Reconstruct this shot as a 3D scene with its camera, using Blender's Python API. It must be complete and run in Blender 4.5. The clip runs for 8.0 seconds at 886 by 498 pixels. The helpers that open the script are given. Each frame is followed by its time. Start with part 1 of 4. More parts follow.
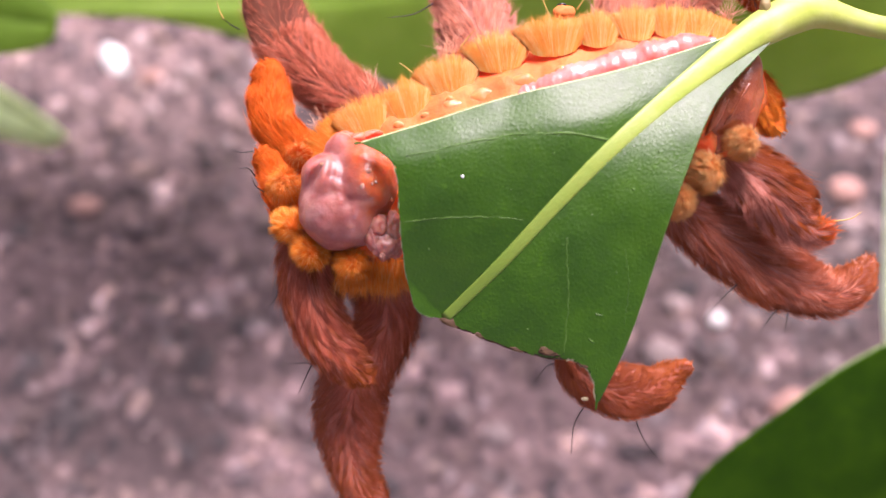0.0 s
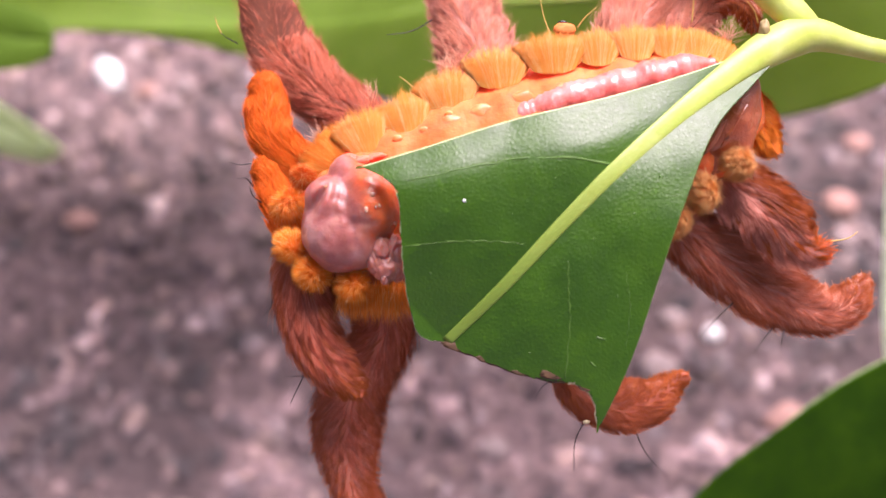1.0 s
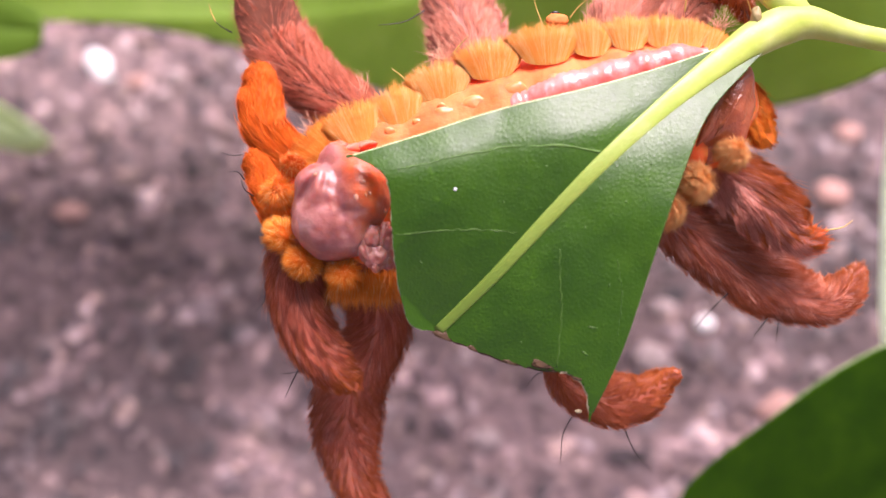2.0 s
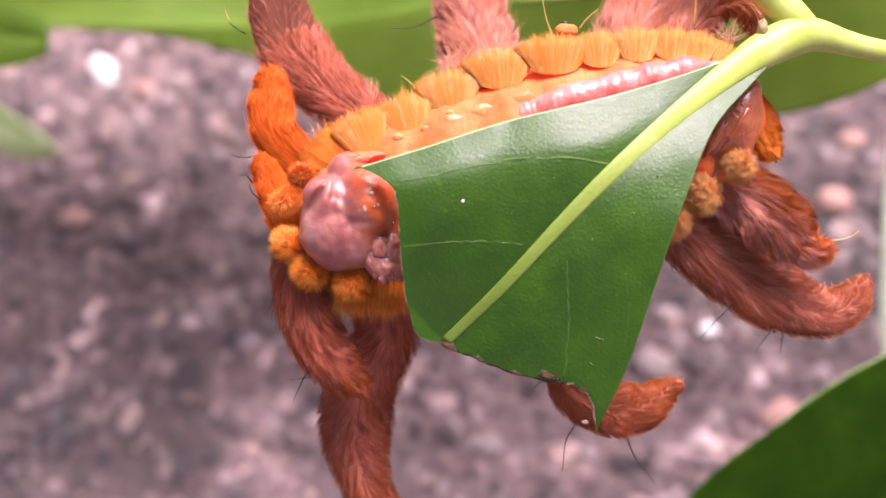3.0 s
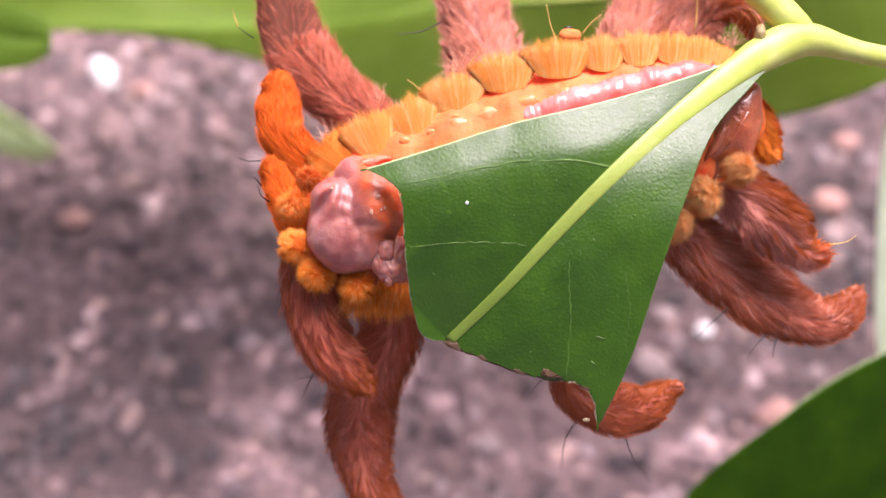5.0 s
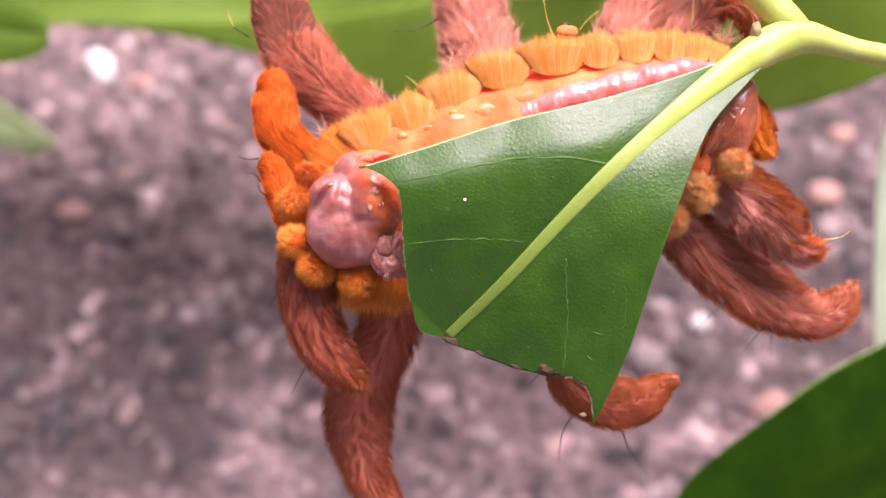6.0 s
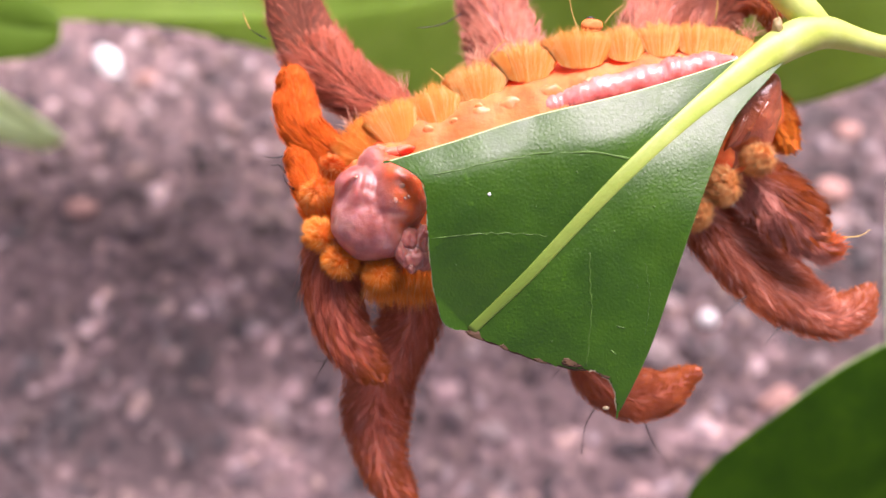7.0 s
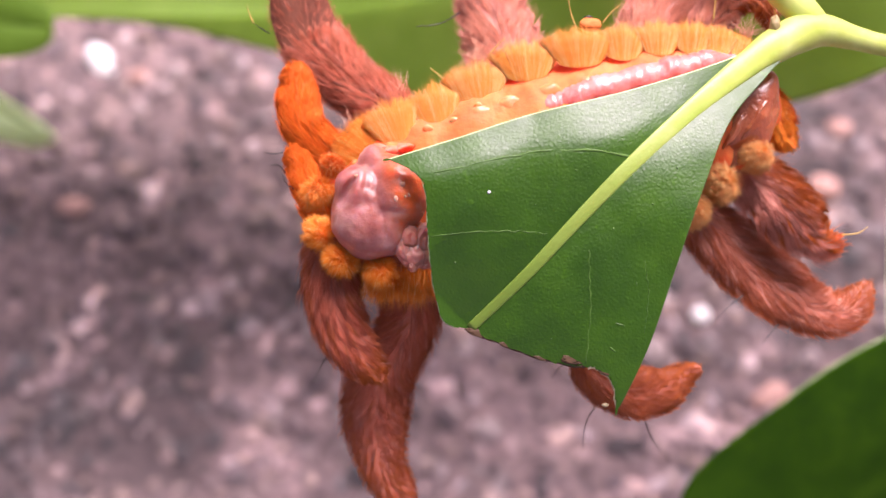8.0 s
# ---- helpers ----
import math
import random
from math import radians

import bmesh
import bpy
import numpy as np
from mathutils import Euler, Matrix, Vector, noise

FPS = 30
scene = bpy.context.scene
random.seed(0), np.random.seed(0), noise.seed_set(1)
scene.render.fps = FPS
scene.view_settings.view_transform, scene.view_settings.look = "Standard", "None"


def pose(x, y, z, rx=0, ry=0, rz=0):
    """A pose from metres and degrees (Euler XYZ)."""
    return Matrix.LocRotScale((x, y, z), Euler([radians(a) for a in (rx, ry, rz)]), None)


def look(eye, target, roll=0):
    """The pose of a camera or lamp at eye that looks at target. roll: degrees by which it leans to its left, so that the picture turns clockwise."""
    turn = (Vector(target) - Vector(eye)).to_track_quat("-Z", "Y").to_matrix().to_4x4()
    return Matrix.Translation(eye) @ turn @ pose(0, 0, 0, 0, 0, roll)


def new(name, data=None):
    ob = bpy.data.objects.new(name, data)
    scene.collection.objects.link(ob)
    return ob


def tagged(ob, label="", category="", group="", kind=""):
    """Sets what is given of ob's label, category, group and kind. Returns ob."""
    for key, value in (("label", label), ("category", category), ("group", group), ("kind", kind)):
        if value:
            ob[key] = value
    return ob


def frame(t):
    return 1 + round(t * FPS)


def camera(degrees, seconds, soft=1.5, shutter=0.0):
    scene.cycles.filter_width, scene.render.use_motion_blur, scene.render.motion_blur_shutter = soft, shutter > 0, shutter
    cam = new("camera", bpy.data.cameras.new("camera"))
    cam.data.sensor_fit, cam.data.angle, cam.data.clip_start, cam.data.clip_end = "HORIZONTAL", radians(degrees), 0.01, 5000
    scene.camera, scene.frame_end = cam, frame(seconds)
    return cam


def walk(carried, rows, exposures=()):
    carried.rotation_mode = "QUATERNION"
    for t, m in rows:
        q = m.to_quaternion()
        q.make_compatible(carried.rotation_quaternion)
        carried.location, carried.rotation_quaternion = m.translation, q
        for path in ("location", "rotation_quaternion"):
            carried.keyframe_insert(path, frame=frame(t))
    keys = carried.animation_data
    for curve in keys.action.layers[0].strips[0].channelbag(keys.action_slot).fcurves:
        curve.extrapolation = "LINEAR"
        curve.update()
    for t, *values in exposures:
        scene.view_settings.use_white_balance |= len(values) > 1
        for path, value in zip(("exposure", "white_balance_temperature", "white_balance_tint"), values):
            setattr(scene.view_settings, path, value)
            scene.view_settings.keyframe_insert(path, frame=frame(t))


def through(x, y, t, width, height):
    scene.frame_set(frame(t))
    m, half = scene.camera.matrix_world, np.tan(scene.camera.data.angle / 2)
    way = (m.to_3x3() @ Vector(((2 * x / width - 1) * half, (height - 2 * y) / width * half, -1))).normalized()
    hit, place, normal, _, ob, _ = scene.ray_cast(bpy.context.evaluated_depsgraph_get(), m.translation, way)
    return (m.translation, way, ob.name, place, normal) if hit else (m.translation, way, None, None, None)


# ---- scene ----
cam = camera(40, 8.0, soft=1.5)

# The subject hangs 65 mm before the lens. REF is the pose of the camera at rest:
# x to the right, y up the picture, z back towards the lens, 0.135 m over the ground.
FOCUS = 0.06462
UNIT = 0.00003          # drawing unit: 0.03 mm in the plane of the leaf
REF = pose(0, 0, 0.1347, 25)
SHAKE = [  # seconds, metres right, up, back, degrees about those axes
    (0, 0.00090, -0.00149, -0.00031, -0.205, 0.788, -0.002),
    (0.5, 0.00097, -0.00090, -0.00022, -0.453, 0.628, -0.174),
    (1, 0.00037, -0.00057, -0.00016, 0.089, 0.386, -0.089),
    (1.2, 0.00055, -0.00061, -0.00022, -0.180, 0.088, -0.128),
    (2.3, 0.00037, -0.00081, -0.00050, -0.312, 0.028, -0.255),
    (2.5, 0.00029, -0.00082, -0.00040, -0.385, 0.001, -0.232),
    (3, 0.00008, -0.00029, -0.00019, -0.142, 0.059, -0.167),
    (3.5, 0.00000, 0.00000, 0.00000, 0.000, 0.000, 0.000),
    (4, -0.00033, -0.00008, 0.00030, -0.116, -0.073, 0.057),
    (4.5, -0.00019, -0.00020, 0.00060, -0.072, -0.108, 0.020),
    (4.7, -0.00044, -0.00024, 0.00076, -0.074, -0.146, -0.060),
    (5.8, -0.00047, -0.00030, 0.00130, -0.320, -0.398, -0.148),
    (6, -0.00056, 0.00005, 0.00144, -0.567, -0.408, -0.148),
    (6.5, -0.00160, 0.00034, 0.00176, -0.502, -0.511, -0.033),
    (7, -0.00209, -0.00009, 0.00174, -0.701, -0.606, -0.184),
    (7.5, -0.00263, -0.00026, 0.00184, -0.771, -0.837, -0.254),
    (8, -0.00270, -0.00005, 0.00183, -0.837, -1.157, -0.288),
]
cam.data.dof.use_dof = True
cam.data.dof.focus_distance = FOCUS + 0.002
cam.data.dof.aperture_fstop = 30.0
walk(cam, [(t, REF @ pose(*p)) for t, *p in SHAKE], [(0, 0.85, 6450, 36), (8, 0.85, 6450, 36)])

# ---- daylight: bright hazy sky, broad soft sun from above ----
SUN_EL, SUN_AZ = 54.0, 21.0      # degrees over the horizon, and to the right of straight ahead
world = bpy.data.worlds.new("sky")
scene.world = world
world.use_nodes = True
wn = world.node_tree.nodes
sky = wn.new("ShaderNodeTexSky")
sky.sky_type = 'NISHITA'
sky.sun_disc = False
sky.sun_elevation, sky.sun_rotation = radians(SUN_EL), radians(SUN_AZ)
sky.air_density, sky.dust_density, sky.ozone_density = 0.5, 2.5, 0.0
haze = wn.new("ShaderNodeHueSaturation")
haze.inputs["Saturation"].default_value = 0.45
world.node_tree.links.new(sky.outputs[0], haze.inputs["Color"])
world.node_tree.links.new(haze.outputs[0], wn["Background"].inputs[0])
wn["Background"].inputs[1].default_value = 0.11
sun = new("sun", bpy.data.lights.new("sun", 'SUN'))
sun.data.energy, sun.data.angle, sun.data.color = 5.0, radians(38), (1.0, 0.96, 0.92)
ce = math.cos(radians(SUN_EL))
sun.matrix_world = look((0, 0, 0), (-ce * math.sin(radians(SUN_AZ)), -ce * math.cos(radians(SUN_AZ)), -math.sin(radians(SUN_EL))))


# ---- materials ----
def material(name):
    m = bpy.data.materials.new(name)
    m.use_nodes = True
    return m, m.node_tree.nodes, m.node_tree.links, m.node_tree.nodes["Principled BSDF"]


def ramp(nodes, stops):
    r = nodes.new("ShaderNodeValToRGB")
    e = r.color_ramp.elements
    while len(e) < len(stops):
        e.new(0.5)
    for el, (p, c) in zip(e, stops):
        el.position, el.color = p, (*c, 1)
    return r


def noise_at(nodes, links, scale, detail=4.0, rough=0.6, stretch=None):
    co = nodes.new("ShaderNodeTexCoord")
    n = nodes.new("ShaderNodeTexNoise")
    n.inputs["Scale"].default_value, n.inputs["Detail"].default_value = scale, detail
    n.inputs["Roughness"].default_value = rough
    if stretch:
        mp = nodes.new("ShaderNodeMapping")
        mp.inputs["Scale"].default_value = stretch
        links.new(co.outputs["Object"], mp.inputs[0])
        links.new(mp.outputs[0], n.inputs["Vector"])
    else:
        links.new(co.outputs["Object"], n.inputs["Vector"])
    return n


def bump_from(nodes, links, b, height, strength, dist):
    bp = nodes.new("ShaderNodeBump")
    bp.inputs["Strength"].default_value, bp.inputs["Distance"].default_value = strength, dist
    links.new(height, bp.inputs["Height"])
    links.new(bp.outputs[0], b.inputs["Normal"])
    return bp


def hair_material(name, dark, mid, light, glow=0.35, rough=0.45):
    """Fur: every strand its own tone, with some light passing through."""
    m, n, l, b = material(name)
    geo = n.new("ShaderNodeNewGeometry")
    r = ramp(n, [(0.0, dark), (0.5, mid), (1.0, light)])
    nz = noise_at(n, l, 900, 2)
    mix = n.new("ShaderNodeMath")
    mix.operation = 'MULTIPLY_ADD'
    mix.inputs[1].default_value = 0.6
    half = n.new("ShaderNodeMath")
    half.operation = 'MULTIPLY'
    half.inputs[1].default_value = 0.4
    l.new(nz.outputs[0], half.inputs[0])
    l.new(geo.outputs["Random Per Island"], mix.inputs[0])
    l.new(half.outputs[0], mix.inputs[2])
    l.new(mix.outputs[0], r.inputs[0])
    l.new(r.outputs[0], b.inputs["Base Color"])
    b.inputs["Roughness"].default_value = rough
    b.inputs["Specular IOR Level"].default_value = 0.22
    tr = n.new("ShaderNodeBsdfTranslucent")
    l.new(r.outputs[0], tr.inputs[0])
    sh = n.new("ShaderNodeMixShader")
    sh.inputs[0].default_value = glow
    l.new(b.outputs[0], sh.inputs[1])
    l.new(tr.outputs[0], sh.inputs[2])
    l.new(sh.outputs[0], n["Material Output"].inputs[0])
    return m


def flesh_material(name, c1, c2, c3, scale, rough, sss, bump=0.25, coat=0.4, deep=0.0008):
    m, n, l, b = material(name)
    nz = noise_at(n, l, scale, 5)
    r = ramp(n, [(0.3, c1), (0.5, c2), (0.7, c3)])
    l.new(nz.outputs[0], r.inputs[0])
    l.new(r.outputs[0], b.inputs["Base Color"])
    b.inputs["Roughness"].default_value = rough
    b.inputs["Subsurface Weight"].default_value = sss
    b.inputs["Subsurface Radius"].default_value = (1.0, 0.4, 0.2)
    b.inputs["Subsurface Scale"].default_value = deep
    b.inputs["Coat Weight"].default_value, b.inputs["Coat Roughness"].default_value = coat, 0.12
    fine = noise_at(n, l, scale * 5, 3)
    bump_from(n, l, b, fine.outputs[0], bump, 0.00015)
    return m


FUR_BROWN = hair_material("brown_fur", (0.31, 0.060, 0.018), (0.50, 0.118, 0.04), (0.70, 0.24, 0.10), glow=0.15)
FUR_MAUVE = hair_material("mauve_brown_fur", (0.36, 0.10, 0.058), (0.58, 0.21, 0.145), (0.84, 0.43, 0.34), glow=0.15)
FUR_RUST = hair_material("rust_orange_fur", (0.60, 0.083, 0.004), (0.80, 0.138, 0.007), (0.90, 0.235, 0.022), glow=0.15)
FUR_TIP = hair_material("dark_rust_fur", (0.33, 0.060, 0.009), (0.48, 0.11, 0.018), (0.62, 0.19, 0.045), glow=0.15)
FUR_ORANGE = hair_material("orange_fur", (1.0, 0.36, 0.045), (1.0, 0.49, 0.09), (1.0, 0.62, 0.19), glow=0.4)
FUR_POM = hair_material("deep_orange_fur", (0.95, 0.23, 0.012), (1.0, 0.32, 0.025), (1.0, 0.46, 0.08), glow=0.12)
FUR_PALE = hair_material("pale_pink_fur", (0.78, 0.36, 0.22), (0.88, 0.48, 0.31), (0.95, 0.62, 0.42), glow=0.2)
FUR_BUFF = hair_material("buff_orange_fur", (1.0, 0.47, 0.13), (1.0, 0.60, 0.22), (1.0, 0.76, 0.42), glow=0.4)
FUR_PINK = hair_material("pink_brown_fur", (0.54, 0.15, 0.07), (0.78, 0.29, 0.18), (0.96, 0.54, 0.38), glow=0.2)
PAD_BUFF = flesh_material("buff_orange_pad", (0.95, 0.44, 0.12), (1.0, 0.52, 0.17), (1.0, 0.60, 0.24), 900, 0.7, 0.1, coat=0.0)
PAD_POM = flesh_material("deep_orange_pad", (0.85, 0.19, 0.012), (0.95, 0.25, 0.02), (1.0, 0.32, 0.03), 900, 0.7, 0.1, coat=0.0)
PAD_ORANGE = flesh_material("orange_pad", (1.0, 0.42, 0.075), (1.0, 0.50, 0.11), (1.0, 0.57, 0.16), 900, 0.7, 0.1, coat=0.0)
SKIN_BROWN = flesh_material("mauve_brown_skin", (0.36, 0.092, 0.055), (0.47, 0.16, 0.105), (0.58, 0.25, 0.18), 420, 0.5, 0.2, coat=0.0)
SKIN_DEEP = flesh_material("maroon_skin", (0.36, 0.075, 0.038), (0.47, 0.125, 0.07), (0.57, 0.19, 0.12), 420, 0.5, 0.2, coat=0.0)
FUR_DEEP = hair_material("red_brown_fur", (0.44, 0.092, 0.042), (0.68, 0.18, 0.098), (0.88, 0.35, 0.235), glow=0.15)
FUR_DUSK = hair_material("dull_brown_fur", (0.28, 0.062, 0.024), (0.45, 0.115, 0.055), (0.68, 0.23, 0.135), glow=0.1)
SKIN_RUST = flesh_material("rust_skin", (0.595, 0.1105, 0.0085), (0.714, 0.1615, 0.01275), (0.782, 0.221, 0.0255), 700, 0.6, 0.1, coat=0.0)
FLESH_ORANGE = flesh_material("orange_flesh", (0.83, 0.125, 0.033), (0.91, 0.19, 0.052), (0.96, 0.27, 0.09), 500, 0.6, 0.8, bump=0.25, coat=0.0, deep=0.0012)
FLESH_ORANGE.node_tree.nodes["Principled BSDF"].inputs["Specular IOR Level"].default_value = 0.2
FLESH_WART = flesh_material("orange_blister", (0.86, 0.16, 0.04), (0.93, 0.225, 0.065), (0.96, 0.30, 0.10), 700, 0.4, 0.8, bump=0.15, coat=0.15, deep=0.0012)
FLESH_PINK = flesh_material("wet_pink_flesh", (0.73, 0.12, 0.095), (0.79, 0.20, 0.17), (0.83, 0.315, 0.285), 700, 0.36, 0.5, coat=0.4)

SKIN_DARK = flesh_material("dark_rust_skin", (0.10, 0.021, 0.006), (0.145, 0.035, 0.012), (0.19, 0.056, 0.026), 380, 0.8, 0.2, coat=0.0)
FUR_ROSE = hair_material("pale_rose_fur", (0.72, 0.30, 0.19), (0.86, 0.42, 0.30), (0.97, 0.60, 0.47), glow=0.2)
FUR_CREAM = hair_material("cream_orange_fur", (1.0, 0.52, 0.13), (1.0, 0.66, 0.25), (1.0, 0.80, 0.45), glow=0.4)
FUR_EMBER = hair_material("deep_rust_fur", (0.48, 0.064, 0.004), (0.68, 0.11, 0.006), (0.84, 0.19, 0.016), glow=0.15)
FUR_WARM = hair_material("warm_brown_fur", (0.42, 0.105, 0.048), (0.66, 0.21, 0.115), (0.88, 0.40, 0.27), glow=0.15)
FUR_AMBER = hair_material("amber_orange_fur", (1.0, 0.27, 0.02), (1.0, 0.36, 0.04), (1.0, 0.47, 0.09), glow=0.35)
FLESH_NECK = flesh_material("pink_neck_flesh", (0.54, 0.105, 0.055), (0.64, 0.165, 0.10), (0.70, 0.24, 0.165), 300, 0.5, 0.9, bump=0.5, coat=0.1, deep=0.0012)
FLESH_MOUTH = flesh_material("pink_mouth_flesh", (0.28, 0.06, 0.036), (0.37, 0.12, 0.09), (0.47, 0.21, 0.17), 420, 0.4, 0.9, bump=0.5, coat=0.3, deep=0.0012)


def two_fleshes(m, colours, scale, place, width, lean):
    """A second mottled colour over the far side of a place along x (and y, by lean), with an uneven, soft border."""
    n, l = m.node_tree.nodes, m.node_tree.links
    b = n["Principled BSDF"]
    old = b.inputs["Base Color"].links[0].from_socket
    nz, wob = noise_at(n, l, scale, 5), noise_at(n, l, 500, 3)
    r = ramp(n, list(zip((0.3, 0.5, 0.7), colours)))
    l.new(nz.outputs[0], r.inputs[0])
    co, dot, add, mr, mx = (n.new("ShaderNode" + k) for k in ("TexCoord", "VectorMath", "Math", "MapRange", "Mix"))
    dot.operation, add.operation, mx.data_type = 'DOT_PRODUCT', 'MULTIPLY_ADD', 'RGBA'
    dot.inputs[1].default_value = (1.0, lean, 0.0)
    l.new(co.outputs["Object"], dot.inputs[0])
    l.new(wob.outputs[0], add.inputs[0])
    add.inputs[1].default_value = width * 1.4
    l.new(dot.outputs["Value"], add.inputs[2])
    l.new(add.outputs[0], mr.inputs["Value"])
    mr.inputs["From Min"].default_value, mr.inputs["From Max"].default_value = place, place + width
    l.new(mr.outputs["Result"], mx.inputs["Factor"])
    l.new(old, mx.inputs["A"])
    l.new(r.outputs[0], mx.inputs["B"])
    l.new(mx.outputs["Result"], b.inputs["Base Color"])


FLESH_HEAD = flesh_material("hood_flesh", (0.25, 0.068, 0.056), (0.37, 0.13, 0.11), (0.50, 0.24, 0.21), 520, 0.42, 0.9, bump=0.35, coat=0.16, deep=0.0013)
# Paler and glossier than the hood, for the highlights on the head.
FLESH_GLINT = flesh_material("glossy_glint", (0.52, 0.16, 0.09), (0.58, 0.25, 0.17), (0.64, 0.34, 0.28), 700, 0.14, 0.8, bump=0.1, coat=1.0)
two_fleshes(FLESH_HEAD, ((0.66, 0.11, 0.008), (0.44, 0.10, 0.035), (0.46, 0.20, 0.16)), 640, -0.0003, 0.0009, 0.25)


def plain(name, c, rough=0.5):
    m, n, l, b = material(name)
    nz = noise_at(n, l, 1500, 3)
    r = ramp(n, [(0.3, tuple(v * 0.75 for v in c)), (0.7, tuple(min(1, v * 1.2) for v in c))])
    l.new(nz.outputs[0], r.inputs[0])
    l.new(r.outputs[0], b.inputs["Base Color"])
    b.inputs["Roughness"].default_value = rough
    return m


BLACK = plain("black_bristle", (0.015, 0.008, 0.006), 0.35)
YELLOW = plain("yellow_bristle", (0.75, 0.5, 0.12), 0.35)
EDGE_PALE = plain("pale_leaf_edge", (0.50, 0.62, 0.30), 0.4)
EDGE_DRY = plain("dry_brown_leaf_edge", (0.075, 0.036, 0.012), 0.7)
CRUMB = plain("pale_chewed_leaf", (0.55, 0.45, 0.26), 0.6)


def leaf_material(name, dark, mid, light, rough=0.38, through=0.25, cell=900, bump=0.35, gloss=0.42, film=0.2):
    """Glossy leaf: soft mottling, fine net of veins in relief, light through the blade."""
    m, n, l, b = material(name)
    big = noise_at(n, l, 260, 8, 0.72)
    r = ramp(n, [(0.34, dark), (0.5, mid), (0.68, light)])
    l.new(big.outputs[0], r.inputs[0])
    spots = noise_at(n, l, 1700, 2)
    sr = ramp(n, [(0.66, (0, 0, 0)), (0.74, (1, 1, 1))])
    l.new(spots.outputs[0], sr.inputs[0])
    mx = n.new("ShaderNodeMix")
    mx.data_type = 'RGBA'
    l.new(r.outputs[0], mx.inputs["A"])
    mx.inputs["B"].default_value = (*[v * 1.7 for v in light], 1)
    fac = n.new("ShaderNodeMath")
    fac.operation = 'MULTIPLY'
    fac.inputs[1].default_value = 0.35
    l.new(sr.outputs[0], fac.inputs[0])
    l.new(fac.outputs[0], mx.inputs["Factor"])
    l.new(mx.outputs["Result"], b.inputs["Base Color"])
    b.inputs["Specular IOR Level"].default_value = gloss
    b.inputs["Coat Weight"].default_value, b.inputs["Coat Roughness"].default_value = gloss * 0.9, film
    rr = ramp(n, [(0.3, (rough * 0.7,) * 3), (0.7, (rough * 1.4,) * 3)])
    pores = noise_at(n, l, 5200, 3)
    l.new(pores.outputs[0], rr.inputs[0])
    l.new(rr.outputs[0], b.inputs["Roughness"])
    co = n.new("ShaderNodeTexCoord")
    v = n.new("ShaderNodeTexVoronoi")
    v.feature = 'DISTANCE_TO_EDGE'
    v.inputs["Scale"].default_value = cell
    l.new(co.outputs["Object"], v.inputs["Vector"])
    add = n.new("ShaderNodeMath")
    add.operation = 'ADD'
    fine = noise_at(n, l, 4200, 3)
    l.new(v.outputs["Distance"], add.inputs[0])
    l.new(fine.outputs[0], add.inputs[1])
    bump_from(n, l, b, add.outputs[0], bump, 0.0001)
    tr = n.new("ShaderNodeBsdfTranslucent")
    tr.inputs[0].default_value = (light[0] * 4, light[1] * 3.2, light[2] * 1.2, 1)
    sh = n.new("ShaderNodeMixShader")
    sh.inputs[0].default_value = through
    l.new(b.outputs[0], sh.inputs[1])
    l.new(tr.outputs[0], sh.inputs[2])
    l.new(sh.outputs[0], n["Material Output"].inputs[0])
    return m


LEAF = leaf_material("glossy_green_leaf", (0.021, 0.082, 0.0006), (0.033, 0.113, 0.0007), (0.050, 0.146, 0.0015), rough=0.40, through=0.31, gloss=0.46, bump=0.31, cell=4300, film=0.26)
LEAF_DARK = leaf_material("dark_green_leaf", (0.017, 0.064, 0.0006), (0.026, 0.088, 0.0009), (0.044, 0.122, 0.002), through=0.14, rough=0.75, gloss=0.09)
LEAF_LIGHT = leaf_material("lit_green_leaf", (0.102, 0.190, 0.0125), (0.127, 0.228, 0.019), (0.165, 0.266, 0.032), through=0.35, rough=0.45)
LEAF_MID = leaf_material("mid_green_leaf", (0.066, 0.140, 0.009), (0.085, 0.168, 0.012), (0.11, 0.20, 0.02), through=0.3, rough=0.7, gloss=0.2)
LEAF_PALE = leaf_material("pale_green_leaf", (0.27, 0.39, 0.22), (0.33, 0.45, 0.27), (0.39, 0.51, 0.32), through=0.25, rough=0.5)
LEAF_EDGE = leaf_material("silvery_green_leaf", (0.35, 0.45, 0.37), (0.40, 0.51, 0.43), (0.46, 0.57, 0.49), through=0.2, rough=0.5)
RIB = flesh_material("yellow_green_rib", (0.36, 0.47, 0.06), (0.45, 0.54, 0.10), (0.53, 0.60, 0.17), 420, 0.5, 0.1, bump=0.15, coat=0.06)


def age_rib(m, c):
    """Towards the leaf's tip the rib turns a duller green."""
    n, l = m.node_tree.nodes, m.node_tree.links
    b = n["Principled BSDF"]
    old = b.inputs["Base Color"].links[0].from_socket
    co, sep, mr, mx = (n.new("ShaderNode" + k) for k in ("TexCoord", "SeparateXYZ", "MapRange", "Mix"))
    mx.data_type = 'RGBA'
    l.new(co.outputs["Object"], sep.inputs[0])
    l.new(sep.outputs["X"], mr.inputs["Value"])
    mr.inputs["From Min"].default_value, mr.inputs["From Max"].default_value = 0.003, 0.018
    l.new(mr.outputs["Result"], mx.inputs["Factor"])
    mx.inputs["A"].default_value = (*c, 1)
    l.new(old, mx.inputs["B"])
    l.new(mx.outputs["Result"], b.inputs["Base Color"])


